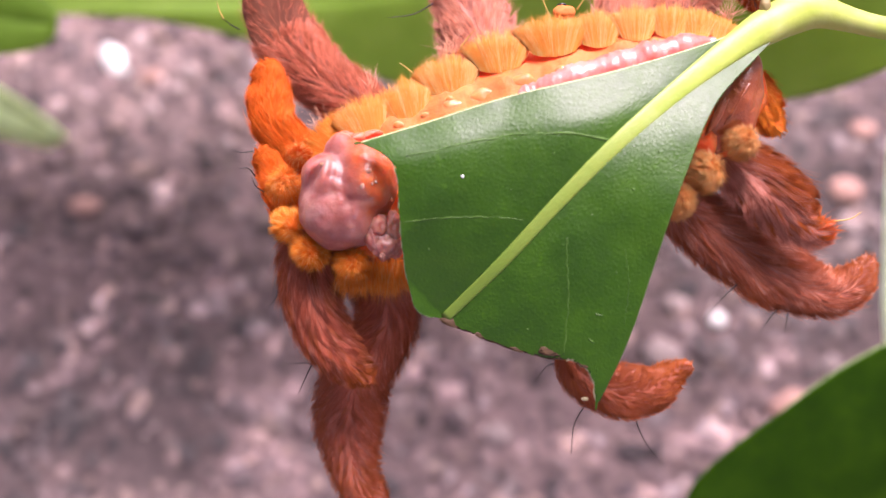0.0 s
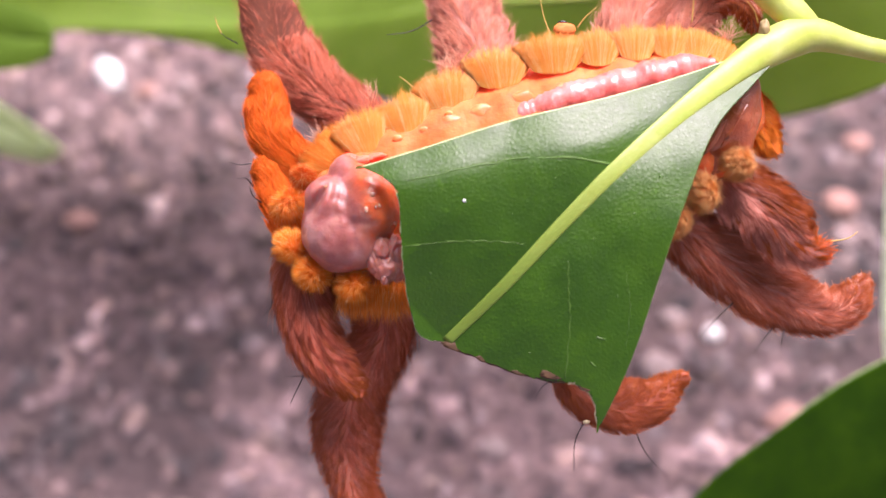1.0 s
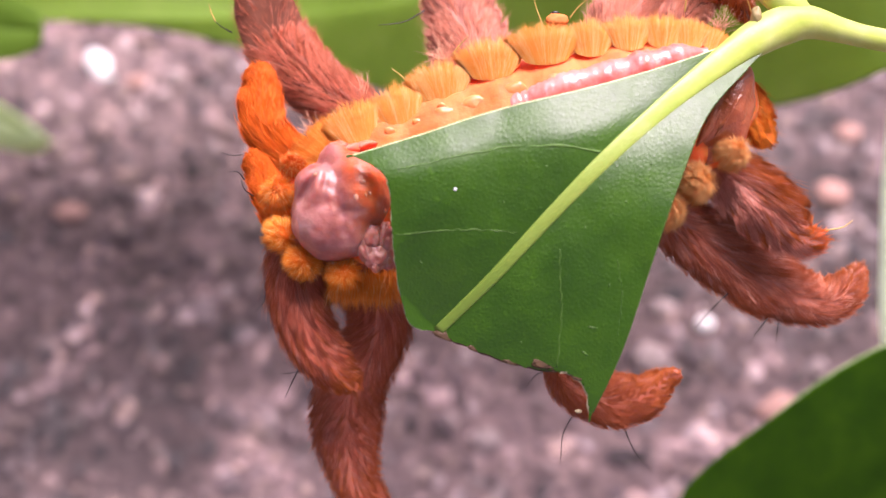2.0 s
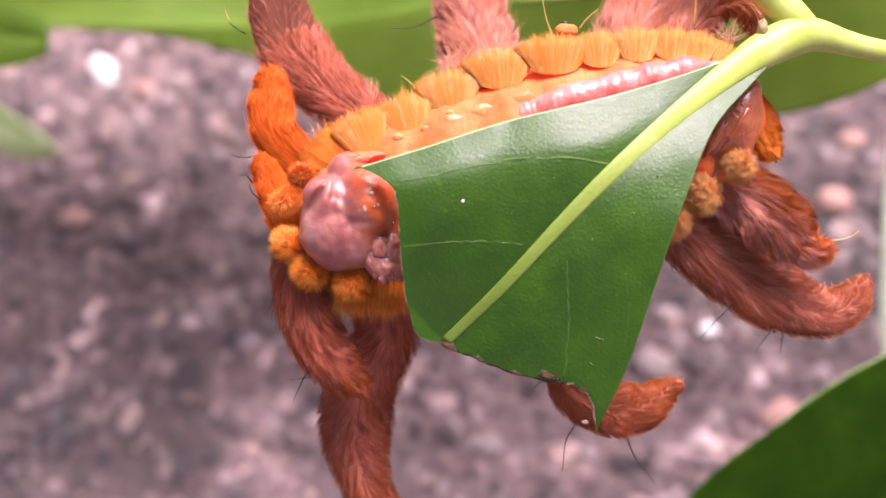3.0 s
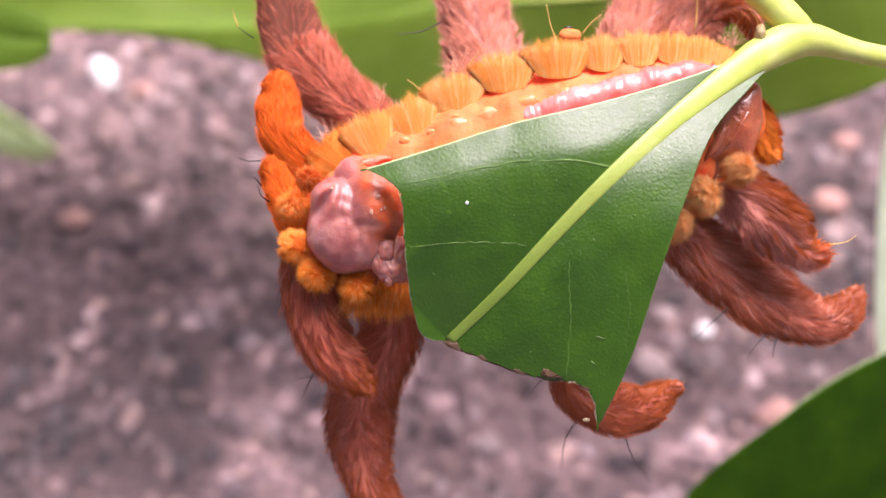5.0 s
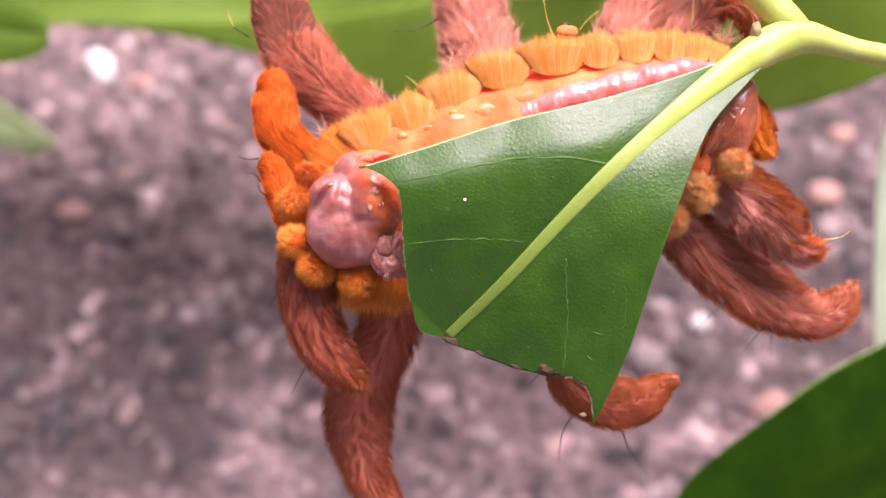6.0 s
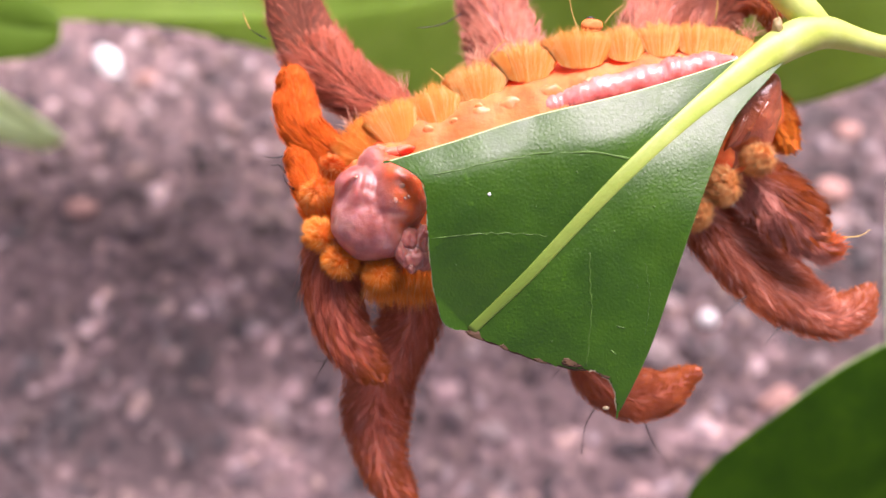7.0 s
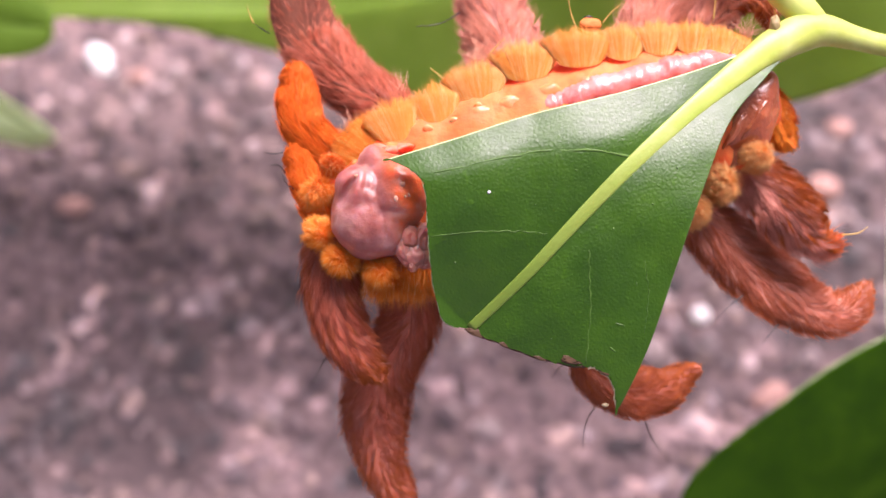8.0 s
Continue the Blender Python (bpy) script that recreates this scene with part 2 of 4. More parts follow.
age_rib(RIB, (0.15, 0.245, 0.025))
FLESH_TAIL = flesh_material("amber_brown_flesh", (0.27, 0.05, 0.014), (0.37, 0.085, 0.025), (0.45, 0.14, 0.06), 350, 0.3, 0.2, bump=0.9, coat=0.6)
STEM = flesh_material("green_stem", (0.323, 0.425, 0.034), (0.442, 0.527, 0.051), (0.527, 0.612, 0.102), 300, 0.35, 0.2, coat=0.2)
VEIN = plain("pale_vein", (0.072, 0.165, 0.018), 0.45)


def ground_material():
    m, n, l, b = material("rough_concrete")
    a = noise_at(n, l, 30, 6, 0.65)
    c = noise_at(n, l, 260, 5, 0.7)
    ra = ramp(n, [(0.32, (0.093, 0.0644, 0.0655)), (0.5, (0.172, 0.120, 0.118)), (0.68, (0.272, 0.196, 0.189))])
    rc = ramp(n, [(0.3, (0.25, 0.23, 0.24)), (0.52, (0.85, 0.82, 0.82)), (0.72, (1.6, 1.5, 1.48))])
    l.new(a.outputs[0], ra.inputs[0])
    l.new(c.outputs[0], rc.inputs[0])
    mx = n.new("ShaderNodeMix")
    mx.data_type, mx.blend_type = 'RGBA', 'MULTIPLY'
    mx.inputs["Factor"].default_value = 1.0
    l.new(ra.outputs[0], mx.inputs["A"])
    l.new(rc.outputs[0], mx.inputs["B"])
    patchy = blotches(n, l, mx.outputs["Result"])
    l.new(patchy, b.inputs["Base Color"])
    b.inputs["Roughness"].default_value = 0.85
    bump_from(n, l, b, c.outputs[0], 0.8, 0.0015)
    return m


def grit_material(single=False):
    m, n, l, b = material("mixed_stone" if single else "mixed_grit")
    geo = n.new("ShaderNodeObjectInfo" if single else "ShaderNodeNewGeometry")
    r = ramp(n, [(0.0, (0.045, 0.032, 0.036)), (0.3, (0.110, 0.077, 0.080)), (0.6, (0.224, 0.155, 0.152)),
                 (0.8, (0.28, 0.193, 0.168)), (0.9, (0.246, 0.193, 0.199)), (0.985, (0.33, 0.25, 0.24))])
    l.new(geo.outputs["Random" if single else "Random Per Island"], r.inputs[0])
    c = noise_at(n, l, 900, 4)
    mx = n.new("ShaderNodeMix")
    mx.data_type, mx.blend_type = 'RGBA', 'MULTIPLY'
    mx.inputs["Factor"].default_value = 0.7
    rc = ramp(n, [(0.3, (0.5, 0.5, 0.5)), (0.7, (1.3, 1.3, 1.3))])
    l.new(c.outputs[0], rc.inputs[0])
    l.new(r.outputs[0], mx.inputs["A"])
    l.new(rc.outputs[0], mx.inputs["B"])
    patch = noise_at(n, l, 150, 5, 0.6)
    rp = ramp(n, [(0.36, (0.22, 0.22, 0.23)), (0.5, (0.82, 0.80, 0.80)), (0.64, (2.2, 2.1, 2.07))])
    l.new(patch.outputs[0], rp.inputs[0])
    mp = n.new("ShaderNodeMix")
    mp.data_type, mp.blend_type = 'RGBA', 'MULTIPLY'
    mp.inputs["Factor"].default_value = 1.0
    l.new(mx.outputs["Result"], mp.inputs["A"])
    l.new(rp.outputs[0], mp.inputs["B"])
    patchy = blotches(n, l, mp.outputs["Result"])
    l.new(patchy, b.inputs["Base Color"])
    b.inputs["Roughness"].default_value = 0.7
    return m


def tone_patch(n, l, colour, place, inner, outer, depth):
    """Colour of the concrete multiplied by depth round a place, with an uneven outline."""
    geo = n.new("ShaderNodeNewGeometry")
    nz = n.new("ShaderNodeTexNoise")
    nz.inputs["Scale"].default_value, nz.inputs["Detail"].default_value = 60, 4
    l.new(geo.outputs["Position"], nz.inputs["Vector"])
    off = n.new("ShaderNodeVectorMath")
    off.operation = 'MULTIPLY_ADD'
    off.inputs[1].default_value = (0.03, 0.03, 0.0)
    l.new(nz.outputs["Color"], off.inputs[0])
    l.new(geo.outputs["Position"], off.inputs[2])
    d = n.new("ShaderNodeVectorMath")
    d.operation = 'DISTANCE'
    d.inputs[1].default_value = (place[0] + 0.015, place[1] + 0.015, 0)
    l.new(off.outputs[0], d.inputs[0])
    mr = n.new("ShaderNodeMapRange")
    mr.inputs["From Min"].default_value, mr.inputs["From Max"].default_value = inner, outer
    mr.inputs["To Min"].default_value, mr.inputs["To Max"].default_value = depth, 1.0
    l.new(d.outputs["Value"], mr.inputs["Value"])
    mx = n.new("ShaderNodeMix")
    mx.data_type, mx.blend_type = 'RGBA', 'MULTIPLY'
    mx.inputs["Factor"].default_value = 1.0
    l.new(colour, mx.inputs["A"])
    l.new(mr.outputs["Result"], mx.inputs["B"])
    return mx.outputs["Result"]


def blotches(n, l, colour):
    """Darker (depth under 1) and paler (over 1) patches of the concrete."""
    for place, inner, outer, depth in (((-0.031, 0.052), 0.002, 0.010, 0.66), ((-0.042, 0.036), 0.010, 0.022, 0.46), ((0.047, 0.064), 0.008, 0.026, 0.46),
                                       ((-0.030, 0.047), 0.003, 0.012, 0.72), ((-0.001, 0.0455), 0.002, 0.013, 1.7), ((0.029, 0.042), 0.002, 0.015, 1.5), ((-0.0195, 0.0375), 0.001, 0.008, 1.5), ((0.012, 0.041), 0.002, 0.014, 1.5), ((-0.043, 0.082), 0.004, 0.016, 1.2), ((-0.0225, 0.068), 0.003, 0.014, 1.5)):
        colour = tone_patch(n, l, colour, place, inner, outer, depth)
    return colour


GROUND, GRIT, STONE = ground_material(), grit_material(), grit_material(True)


# ---- geometry helpers ----
def at(x, y, z=0.0):
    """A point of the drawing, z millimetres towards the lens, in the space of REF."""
    d = FOCUS - z * 0.001
    k = UNIT * d / FOCUS
    return Vector(((x - 784) * k, (441 - y) * k, -d))


def spline(points, n):
    """n points on a smooth curve through rows of numbers of any width."""
    p = np.array(points, float)
    p = np.vstack([2 * p[0] - p[1], p, 2 * p[-1] - p[-2]])
    s = np.linspace(0, len(p) - 3 - 1e-9, n)
    i = s.astype(int)
    f = (s - i)[:, None]
    a, b, c, d = p[i], p[i + 1], p[i + 2], p[i + 3]
    return 0.5 * (2 * b + (c - a) * f + (2 * a - 5 * b + 4 * c - d) * f ** 2 + (3 * b - a - 3 * c + d) * f ** 3)


def mesh_from(name, verts, faces, mats, index=None, smooth=True):
    me = bpy.data.meshes.new(name)
    me.from_pydata([tuple(v) for v in verts], [], faces)
    for m in mats:
        me.materials.append(m)
    if index is not None:
        me.polygons.foreach_set("material_index", index)
    me.polygons.foreach_set("use_smooth", [smooth] * len(me.polygons))
    me.update()
    return me


def part(name, me, parent, label="", loc=None):
    ob = new(name, me)
    ob.parent = parent
    if loc is not None:
        ob.location = loc
    if label:
        ob["label"] = label
    return ob


def thing(name, label, category, group="", at_pose=None, kind=""):
    ob = new(name)
    ob.empty_display_size = 0.005
    ob.matrix_world = at_pose if at_pose is not None else REF
    return tagged(ob, label, category, group, kind)


def frames_along(p, facing=(0, 0, 1)):
    t = np.gradient(p, axis=0)
    t /= np.linalg.norm(t, axis=1)[:, None] + 1e-12
    s = np.cross(t, np.array(facing, float))
    s /= np.linalg.norm(s, axis=1)[:, None] + 1e-12
    return t, s, np.cross(s, t)


def tube(p, half_w, half_h, sides=12, rough=0.0, seed=0, facing=(0, 0, 1)):
    """Verts and faces of a closed tube along p with the given half widths across and in depth."""
    rng = np.random.default_rng(seed)
    t, s, n = frames_along(p, facing)
    k = len(p)
    ang = np.linspace(0, 2 * np.pi, sides, endpoint=False)
    jig = 1 + rough * rng.normal(size=(k, sides))
    hw, hh = np.broadcast_to(half_w, k), np.broadcast_to(half_h, k)
    v = p[:, None] + (s[:, None] * (np.cos(ang) * hw[:, None] * jig)[..., None] + n[:, None] * (np.sin(ang) * hh[:, None] * jig)[..., None])
    v = np.vstack([v.reshape(-1, 3), p[:1], p[-1:]])
    f = []
    for i in range(k - 1):
        for j in range(sides):
            a, b = i * sides + j, i * sides + (j + 1) % sides
            f.append((a, b, b + sides, a + sides))
    for j in range(sides):
        f.append((k * sides, (j + 1) % sides, j))
        f.append((k * sides + 1, (k - 1) * sides + j, (k - 1) * sides + (j + 1) % sides))
    return v, f


def hairs(path, width):
    """Verts and faces of three-sided tapering hairs, each through its row of points."""
    k, m, _ = path.shape
    way = path[:, -1] - path[:, 0]
    way /= np.linalg.norm(way, axis=1)[:, None] + 1e-12
    ref = np.where(np.abs(way[:, 2:3]) > 0.8, np.array([[1.0, 0, 0]]), np.array([[0, 0, 1.0]]))
    a = np.cross(way, ref)
    a /= np.linalg.norm(a, axis=1)[:, None] + 1e-12
    b = np.cross(way, a)
    rows = []
    for j in range(m - 1):
        w = width[:, None] * (1 - 0.5 * j / (m - 1))
        for q in range(3):
            an = q * 2.0944
            rows.append(path[:, j] + (a * math.cos(an) + b * math.sin(an)) * w)
    rows.append(path[:, -1])
    v = np.stack(rows, 1).reshape(-1, 3)
    n, e = 3 * (m - 1) + 1, 3 * (m - 2)
    quad = np.array([(3 * j + q, 3 * j + (q + 1) % 3, 3 * j + 3 + (q + 1) % 3, 3 * j + 3 + q) for j in range(m - 2) for q in range(3)])
    cap = np.array([(e, e + 1, n - 1), (e + 1, e + 2, n - 1), (e + 2, e, n - 1)])
    off = (np.arange(k) * n)[:, None, None]
    return v, (quad[None] + off).reshape(-1, 4).tolist() + (cap[None] + off).reshape(-1, 3).tolist()


def hair_index(pick, m):
    """The material of every face of hairs of m points, from one number a hair."""
    return np.concatenate([np.repeat(pick, 3 * (m - 2)), np.repeat(pick, 3)])


def blob(c, r, seed, lumps=0.08, freq=2.0, sub=4, turn=0.0):
    """Verts and faces of an uneven ellipsoid; turn: degrees about the line of sight."""
    bm = bmesh.new()
    bmesh.ops.create_icosphere(bm, subdivisions=sub, radius=1)
    v = []
    m = Matrix.Rotation(radians(turn), 3, 'Z')
    for q in bm.verts:
        d = 1 + lumps * noise.noise(q.co * freq + Vector((seed * 3.1, seed * 1.7, 0)))
        v.append(np.array(m @ Vector((q.co.x * r[0], q.co.y * r[1], q.co.z * r[2])) * d) + np.array(c))
    f = [tuple(q.index for q in p.verts) for p in bm.faces]
    bm.free()
    return v, f


def joined(pieces):
    v, f, o = [], [], 0
    for pv, pf in pieces:
        v += [tuple(q) for q in pv]
        f += [tuple(i + o for i in q) for q in pf]
        o += len(pv)
    return v, f


# ---- the ground ----
def ground_sheet():
    bm = bmesh.new()
    rings = [0, 0.05, 0.1, 0.15, 0.2, 0.3, 0.6, 2, 8, 40, 200, 600]
    rows = []
    for r in rings:
        rows.append([bm.verts.new((r * math.cos(a * math.tau / 48), 0.06 + r * math.sin(a * math.tau / 48), 0)) for a in range(48)] if r else None)
    c = bm.verts.new((0, 0.06, 0))
    for j in range(48):
        bm.faces.new((c, rows[1][j], rows[1][(j + 1) % 48]))
        for i in range(1, len(rings) - 1):
            bm.faces.new((rows[i][j], rows[i + 1][j], rows[i + 1][(j + 1) % 48], rows[i][(j + 1) % 48]))
    me = bpy.data.meshes.new("ground")
    bm.to_mesh(me)
    bm.free()
    me.materials.append(GROUND)
    return tagged(new("ground", me), "rough pinkish grey concrete strewn with grit", "ground", kind="structure")


FLOOR = ground_sheet()


def grit_field():
    rng = np.random.default_rng(5)
    bm = bmesh.new()
    bmesh.ops.create_icosphere(bm, subdivisions=1, radius=1)
    base = np.array([q.co[:] for q in bm.verts])
    tri = np.array([[q.index for q in p.verts] for p in bm.faces])
    bm.free()
    k = 17000
    xy = np.stack([rng.uniform(-0.11, 0.11, k), rng.uniform(-0.03, 0.17, k)], 1)
    size = 0.0004 + 0.0009 * rng.random(k) ** 2.2
    verts = base[None] * (1 + 0.28 * rng.normal(size=(k, len(base), 1)) * 0.6)
    sc = size[:, None] * np.stack([rng.uniform(0.7, 1.5, k), rng.uniform(0.7, 1.5, k), rng.uniform(0.2, 0.45, k)], 1)
    verts = verts * sc[:, None]
    a = rng.uniform(0, 6.28, k)
    x = verts[..., 0] * np.cos(a)[:, None] - verts[..., 1] * np.sin(a)[:, None]
    y = verts[..., 0] * np.sin(a)[:, None] + verts[..., 1] * np.cos(a)[:, None]
    verts = np.stack([x + xy[:, :1], y + xy[:, 1:], verts[..., 2] + size[:, None] * 0.12], -1)
    f = (tri[None] + (np.arange(k) * len(base))[:, None, None]).reshape(-1, 3).tolist()
    ob = new("grit", mesh_from("grit", verts.reshape(-1, 3), f, [GRIT], smooth=False))
    return tagged(ob, "mixed pink, grey and pale grit bedded in the concrete", "grit", kind="stuff")


grit_field()


def on_ground(x, y):
    """The place of the ground behind a point of the drawing."""
    eye = REF.translation
    way = REF.to_3x3() @ at(x, y)
    return eye - way * (eye.z / way.z)


def pebbles():
    white = plain("white_pebble", (0.80, 0.76, 0.74), 0.6)
    pink = plain("pink_pebble", (0.42, 0.235, 0.195), 0.75)
    pale = plain("pale_pebble", (0.33, 0.25, 0.24), 0.7)
    for i, (x, y, w, h, turn, m, what) in enumerate((
            (187, 138, 24, 40, 35, white, "white"), (133, 397, 30, 20, 0, pink, "pink"), (1475, 368, 30, 26, 0, pink, "pink"),
            (1250, 597, 17, 15, 0, white, "white"), (320, 158, 18, 15, 0, pale, "pale"), (1155, 660, 34, 30, 20, pale, "pale"),
            (1375, 745, 36, 20, 30, pink, "pink"),
            (1505, 262, 24, 18, 0, pink, "pink"), (250, 165, 22, 14, 0, pink, "pink"), (865, 800, 26, 18, 0, pale, "pale"),
            (1180, 570, 22, 16, 0, pale, "pale"))):
        p = on_ground(x, y)
        k = 0.03 * 2.3 * 0.001
        v, f = blob((0, 0, 0), (w * k, h * k * 1.05, min(w, h) * k * 0.5), i + 3, 0.24, 1.4, 2, turn)
        ob = new("pebble", mesh_from("pebble", v, f, [m]))
        ob.location = (p.x, p.y, 0.0003)
        tagged(ob, what + " rounded pebble bedded in rough concrete", "pebble", "pebbles in the concrete")


pebbles()


# ---- leaves round about ----
def blade(rows_a, rows_b, n=60, m=12, arch=0.6, thick=0.25, seed=0, ragged=None, surface=None, form=None):
    """A leaf's blade between the midrib rows_a and the margin rows_b (x, y, z of the drawing), domed by arch millimetres.
    ragged: from, to and depth of an eaten stretch;
    form: gives the depth at a place of the drawing in place of arch."""
    rng = np.random.default_rng(seed)
    a, b = spline(rows_a, n), spline(rows_b, n)
    bite = np.zeros((n, 2))
    if ragged:
        g = np.linspace(0, 1, n)
        on = (g > ragged[0]) & (g < ragged[1])
        bite = ragged[2] * rng.normal(size=(n, 2)) * on[:, None]
    v, f, drawn = [], [], []
    for side in (0, 1):
        for i in range(n):
            for j in range(m):
                c = 1 - (1 - j / (m - 1)) ** 1.5
                q = a[i] * (1 - c) + b[i] * c
                q[:2] += bite[i] * c ** 40
                z = q[2] + arch * math.sin(math.pi * min(1, c * 0.9)) - side * thick
                if form:
                    z = form(q[0], q[1]) - side * thick
                v.append(at(q[0], q[1], z))
                drawn.append((q[0], q[1], z))
    o = n * m
    for i in range(n - 1):
        for j in range(m - 1):
            k = i * m + j
            f.append((k, k + 1, k + m + 1, k + m))
            f.append((o + k, o + k + m, o + k + m + 1, o + k + 1))
        k = i * m + m - 1
        f.append((k, o + k, o + k + m, k + m))
    for j in range(m - 1):
        f.append((j, o + j, o + j + 1, j + 1))
        k = (n - 1) * m + j
        f.append((k, k + 1, o + k + 1, o + k))
    if surface is not None:
        surface.append(np.array(drawn[:o]).reshape(n, m, 3))
    return v, f


def rod(rows, sides=10, flat=1.0, n=40):
    """A tube through rows of x, y, z, width of the drawing."""
    r = spline(rows, n)
    p = np.array([at(*q[:3]) for q in r])
    w = np.array([q[3] * UNIT * (FOCUS - q[2] * 0.001) / FOCUS / 2 for q in r])
    return tube(p, w, w * flat, sides)


def shrub_leaf(name, label, mid, left, right, mat, rib_w, petiole, group="leaves of the shrub", rim=0, **kw):
    """A whole leaf: two half blades, a midrib, and a stalk that runs to the shrub's stem."""
    ob = thing(name, label, "leaf", group)
    part("blade", mesh_from("blade", *blade(mid, left, **kw), [mat]), ob)
    part("blade", mesh_from("blade", *blade(mid, right, **kw), [mat]), ob)
    rows = [(x, y, z - 0.1, rib_w * (1 - 0.6 * i / (len(mid) - 1))) for i, (x, y, z) in enumerate(mid)]
    part("midrib", mesh_from("midrib", *rod(rows, 8, 0.7), [RIB]), ob, "light yellow-green midrib")
    if rim:
        part("margin", mesh_from("margin", *rod([(x, y, z - 0.1, rim) for x, y, z in left[1:-1]], 6, 1.0, 60), [EDGE_PALE]), ob, "thin pale margin")
    if petiole:
        part("stalk", mesh_from("stalk", *rod(petiole, 8), [STEM]), ob)
    return ob


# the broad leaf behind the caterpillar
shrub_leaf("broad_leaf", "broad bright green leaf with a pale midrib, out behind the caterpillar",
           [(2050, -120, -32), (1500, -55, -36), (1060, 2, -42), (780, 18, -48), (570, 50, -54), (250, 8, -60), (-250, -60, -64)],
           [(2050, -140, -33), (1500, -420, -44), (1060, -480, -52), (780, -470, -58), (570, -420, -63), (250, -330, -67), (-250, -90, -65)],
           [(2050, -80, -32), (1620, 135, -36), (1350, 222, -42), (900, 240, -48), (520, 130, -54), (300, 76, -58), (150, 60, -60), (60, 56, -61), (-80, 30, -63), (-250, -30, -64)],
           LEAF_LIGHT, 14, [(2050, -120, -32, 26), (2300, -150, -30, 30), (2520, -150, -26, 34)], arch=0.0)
# a darker lobe low behind it
shrub_leaf("leaf", "small rounded green leaf over the concrete",
           [(-260, 20, -54), (-150, 40, -54), (-60, 58, -54), (20, 72, -54), (88, 76, -54)],
           [(-260, 5, -54), (-150, -40, -54), (-50, -10, -54), (30, 14, -54), (80, 42, -54), (89, 74, -54)],
           [(-260, 35, -54), (-150, 110, -54), (-50, 130, -54), (30, 126, -54), (78, 106, -54), (89, 80, -54)],
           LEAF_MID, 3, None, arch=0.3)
shrub_leaf("leaf", "pale green leaf tip near the concrete",
           [(-330, 80, -78), (-200, 130, -79), (-90, 180, -80), (10, 228, -81), (98, 272, -82)],
           [(-330, 60, -78), (-200, 90, -79), (-90, 140, -80), (10, 200, -81), (72, 242, -82), (102, 270, -82)],
           [(-330, 110, -78), (-200, 205, -79), (-90, 250, -80), (10, 280, -81), (68, 290, -82), (98, 277, -82)],
           LEAF_PALE, 3, None, arch=0.4)
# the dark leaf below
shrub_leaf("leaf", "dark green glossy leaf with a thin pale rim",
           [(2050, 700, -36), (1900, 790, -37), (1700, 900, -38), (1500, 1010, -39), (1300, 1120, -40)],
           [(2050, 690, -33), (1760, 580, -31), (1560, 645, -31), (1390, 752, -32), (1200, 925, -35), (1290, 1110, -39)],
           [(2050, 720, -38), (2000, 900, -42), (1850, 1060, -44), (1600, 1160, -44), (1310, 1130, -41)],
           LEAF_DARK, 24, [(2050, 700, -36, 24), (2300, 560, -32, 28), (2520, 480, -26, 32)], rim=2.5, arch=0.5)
EDGE_LEAF = shrub_leaf("leaf", "silvery pale green narrow leaf seen on its edge",
                       [(1640, 60, -40), (1645, 250, -40), (1650, 450, -40), (1650, 650, -40), (1640, 850, -40)],
                       [(1600, 100, -40), (1566, 280, -40), (1556, 460, -40), (1558, 640, -40), (1600, 830, -40)],
                       [(1660, 100, -40), (1740, 280, -40), (1760, 460, -40), (1740, 640, -40), (1660, 830, -40)],
                       LEAF_EDGE, 14, [(1640, 60, -40, 14), (1800, -40, -37, 18), (2300, -60, -31, 24), (2520, 20, -26, 26)], arch=0.8)


# the shrub's stem, upright from the ground beside the place
def shrub_stem():
    foot, side = REF @ at(2560, 200, -26), Vector((0.0, 0.0, 0.0))
    p = np.array([(foot.x + 0.002 * math.sin(i * 0.7), foot.y + 0.0015 * math.cos(i * 0.9), -0.004 + 0.02 * i) for i in range(12)])
    v, f = tube(p, np.linspace(0.0034, 0.002, 12), np.linspace(0.0034, 0.002, 12), 12, 0.03, 2, (1, 0, 0))
    ob = new("shrub_stem", mesh_from("shrub_stem", v, f, [STEM]))
    return tagged(ob, "upright green stem of the shrub in the ground", "stem")


shrub_stem()


# ---- the eaten leaf on its twig ----
TWIG = thing("leafy_twig", "green twig with one glossy half-eaten leaf", "twig")
MID = [(1372, 92, -2.5), (1300, 140, -1.2), (1200, 218, 0.5), (1085, 320, 1.6), (988, 418, 1.6), (888, 524, 1.0), (788, 620, -0.2)]
UPPER = [(1350, 90, -2.5), (1262, 133, -1.0), (1090, 186, 0.5), (900, 232, 0.8), (760, 276, 0.7), (640, 312, -0.2), (640, 312, -0.2),
         (698, 350, -0.2), (709, 440, 0.3), (716, 515, 0.2), (738, 604, 0.0), (786, 622, -0.2)]
LOWER = [(1385, 108, -2.4), (1330, 165, -1.3), (1262, 245, 0.0), (1212, 365, 0.9), (1165, 500, 0.7), (1112, 655, 0.1), (1056, 772, -0.4), (1056, 772, -0.4),
         (1047, 724, -0.35), (1012, 694, -0.3), (950, 686, -0.2), (860, 657, -0.2), (790, 624, -0.2)]


RIB_LINE = spline(MID, 1500)
ROLLED = spline(UPPER[:6], 1500)        # the margin that is folded back


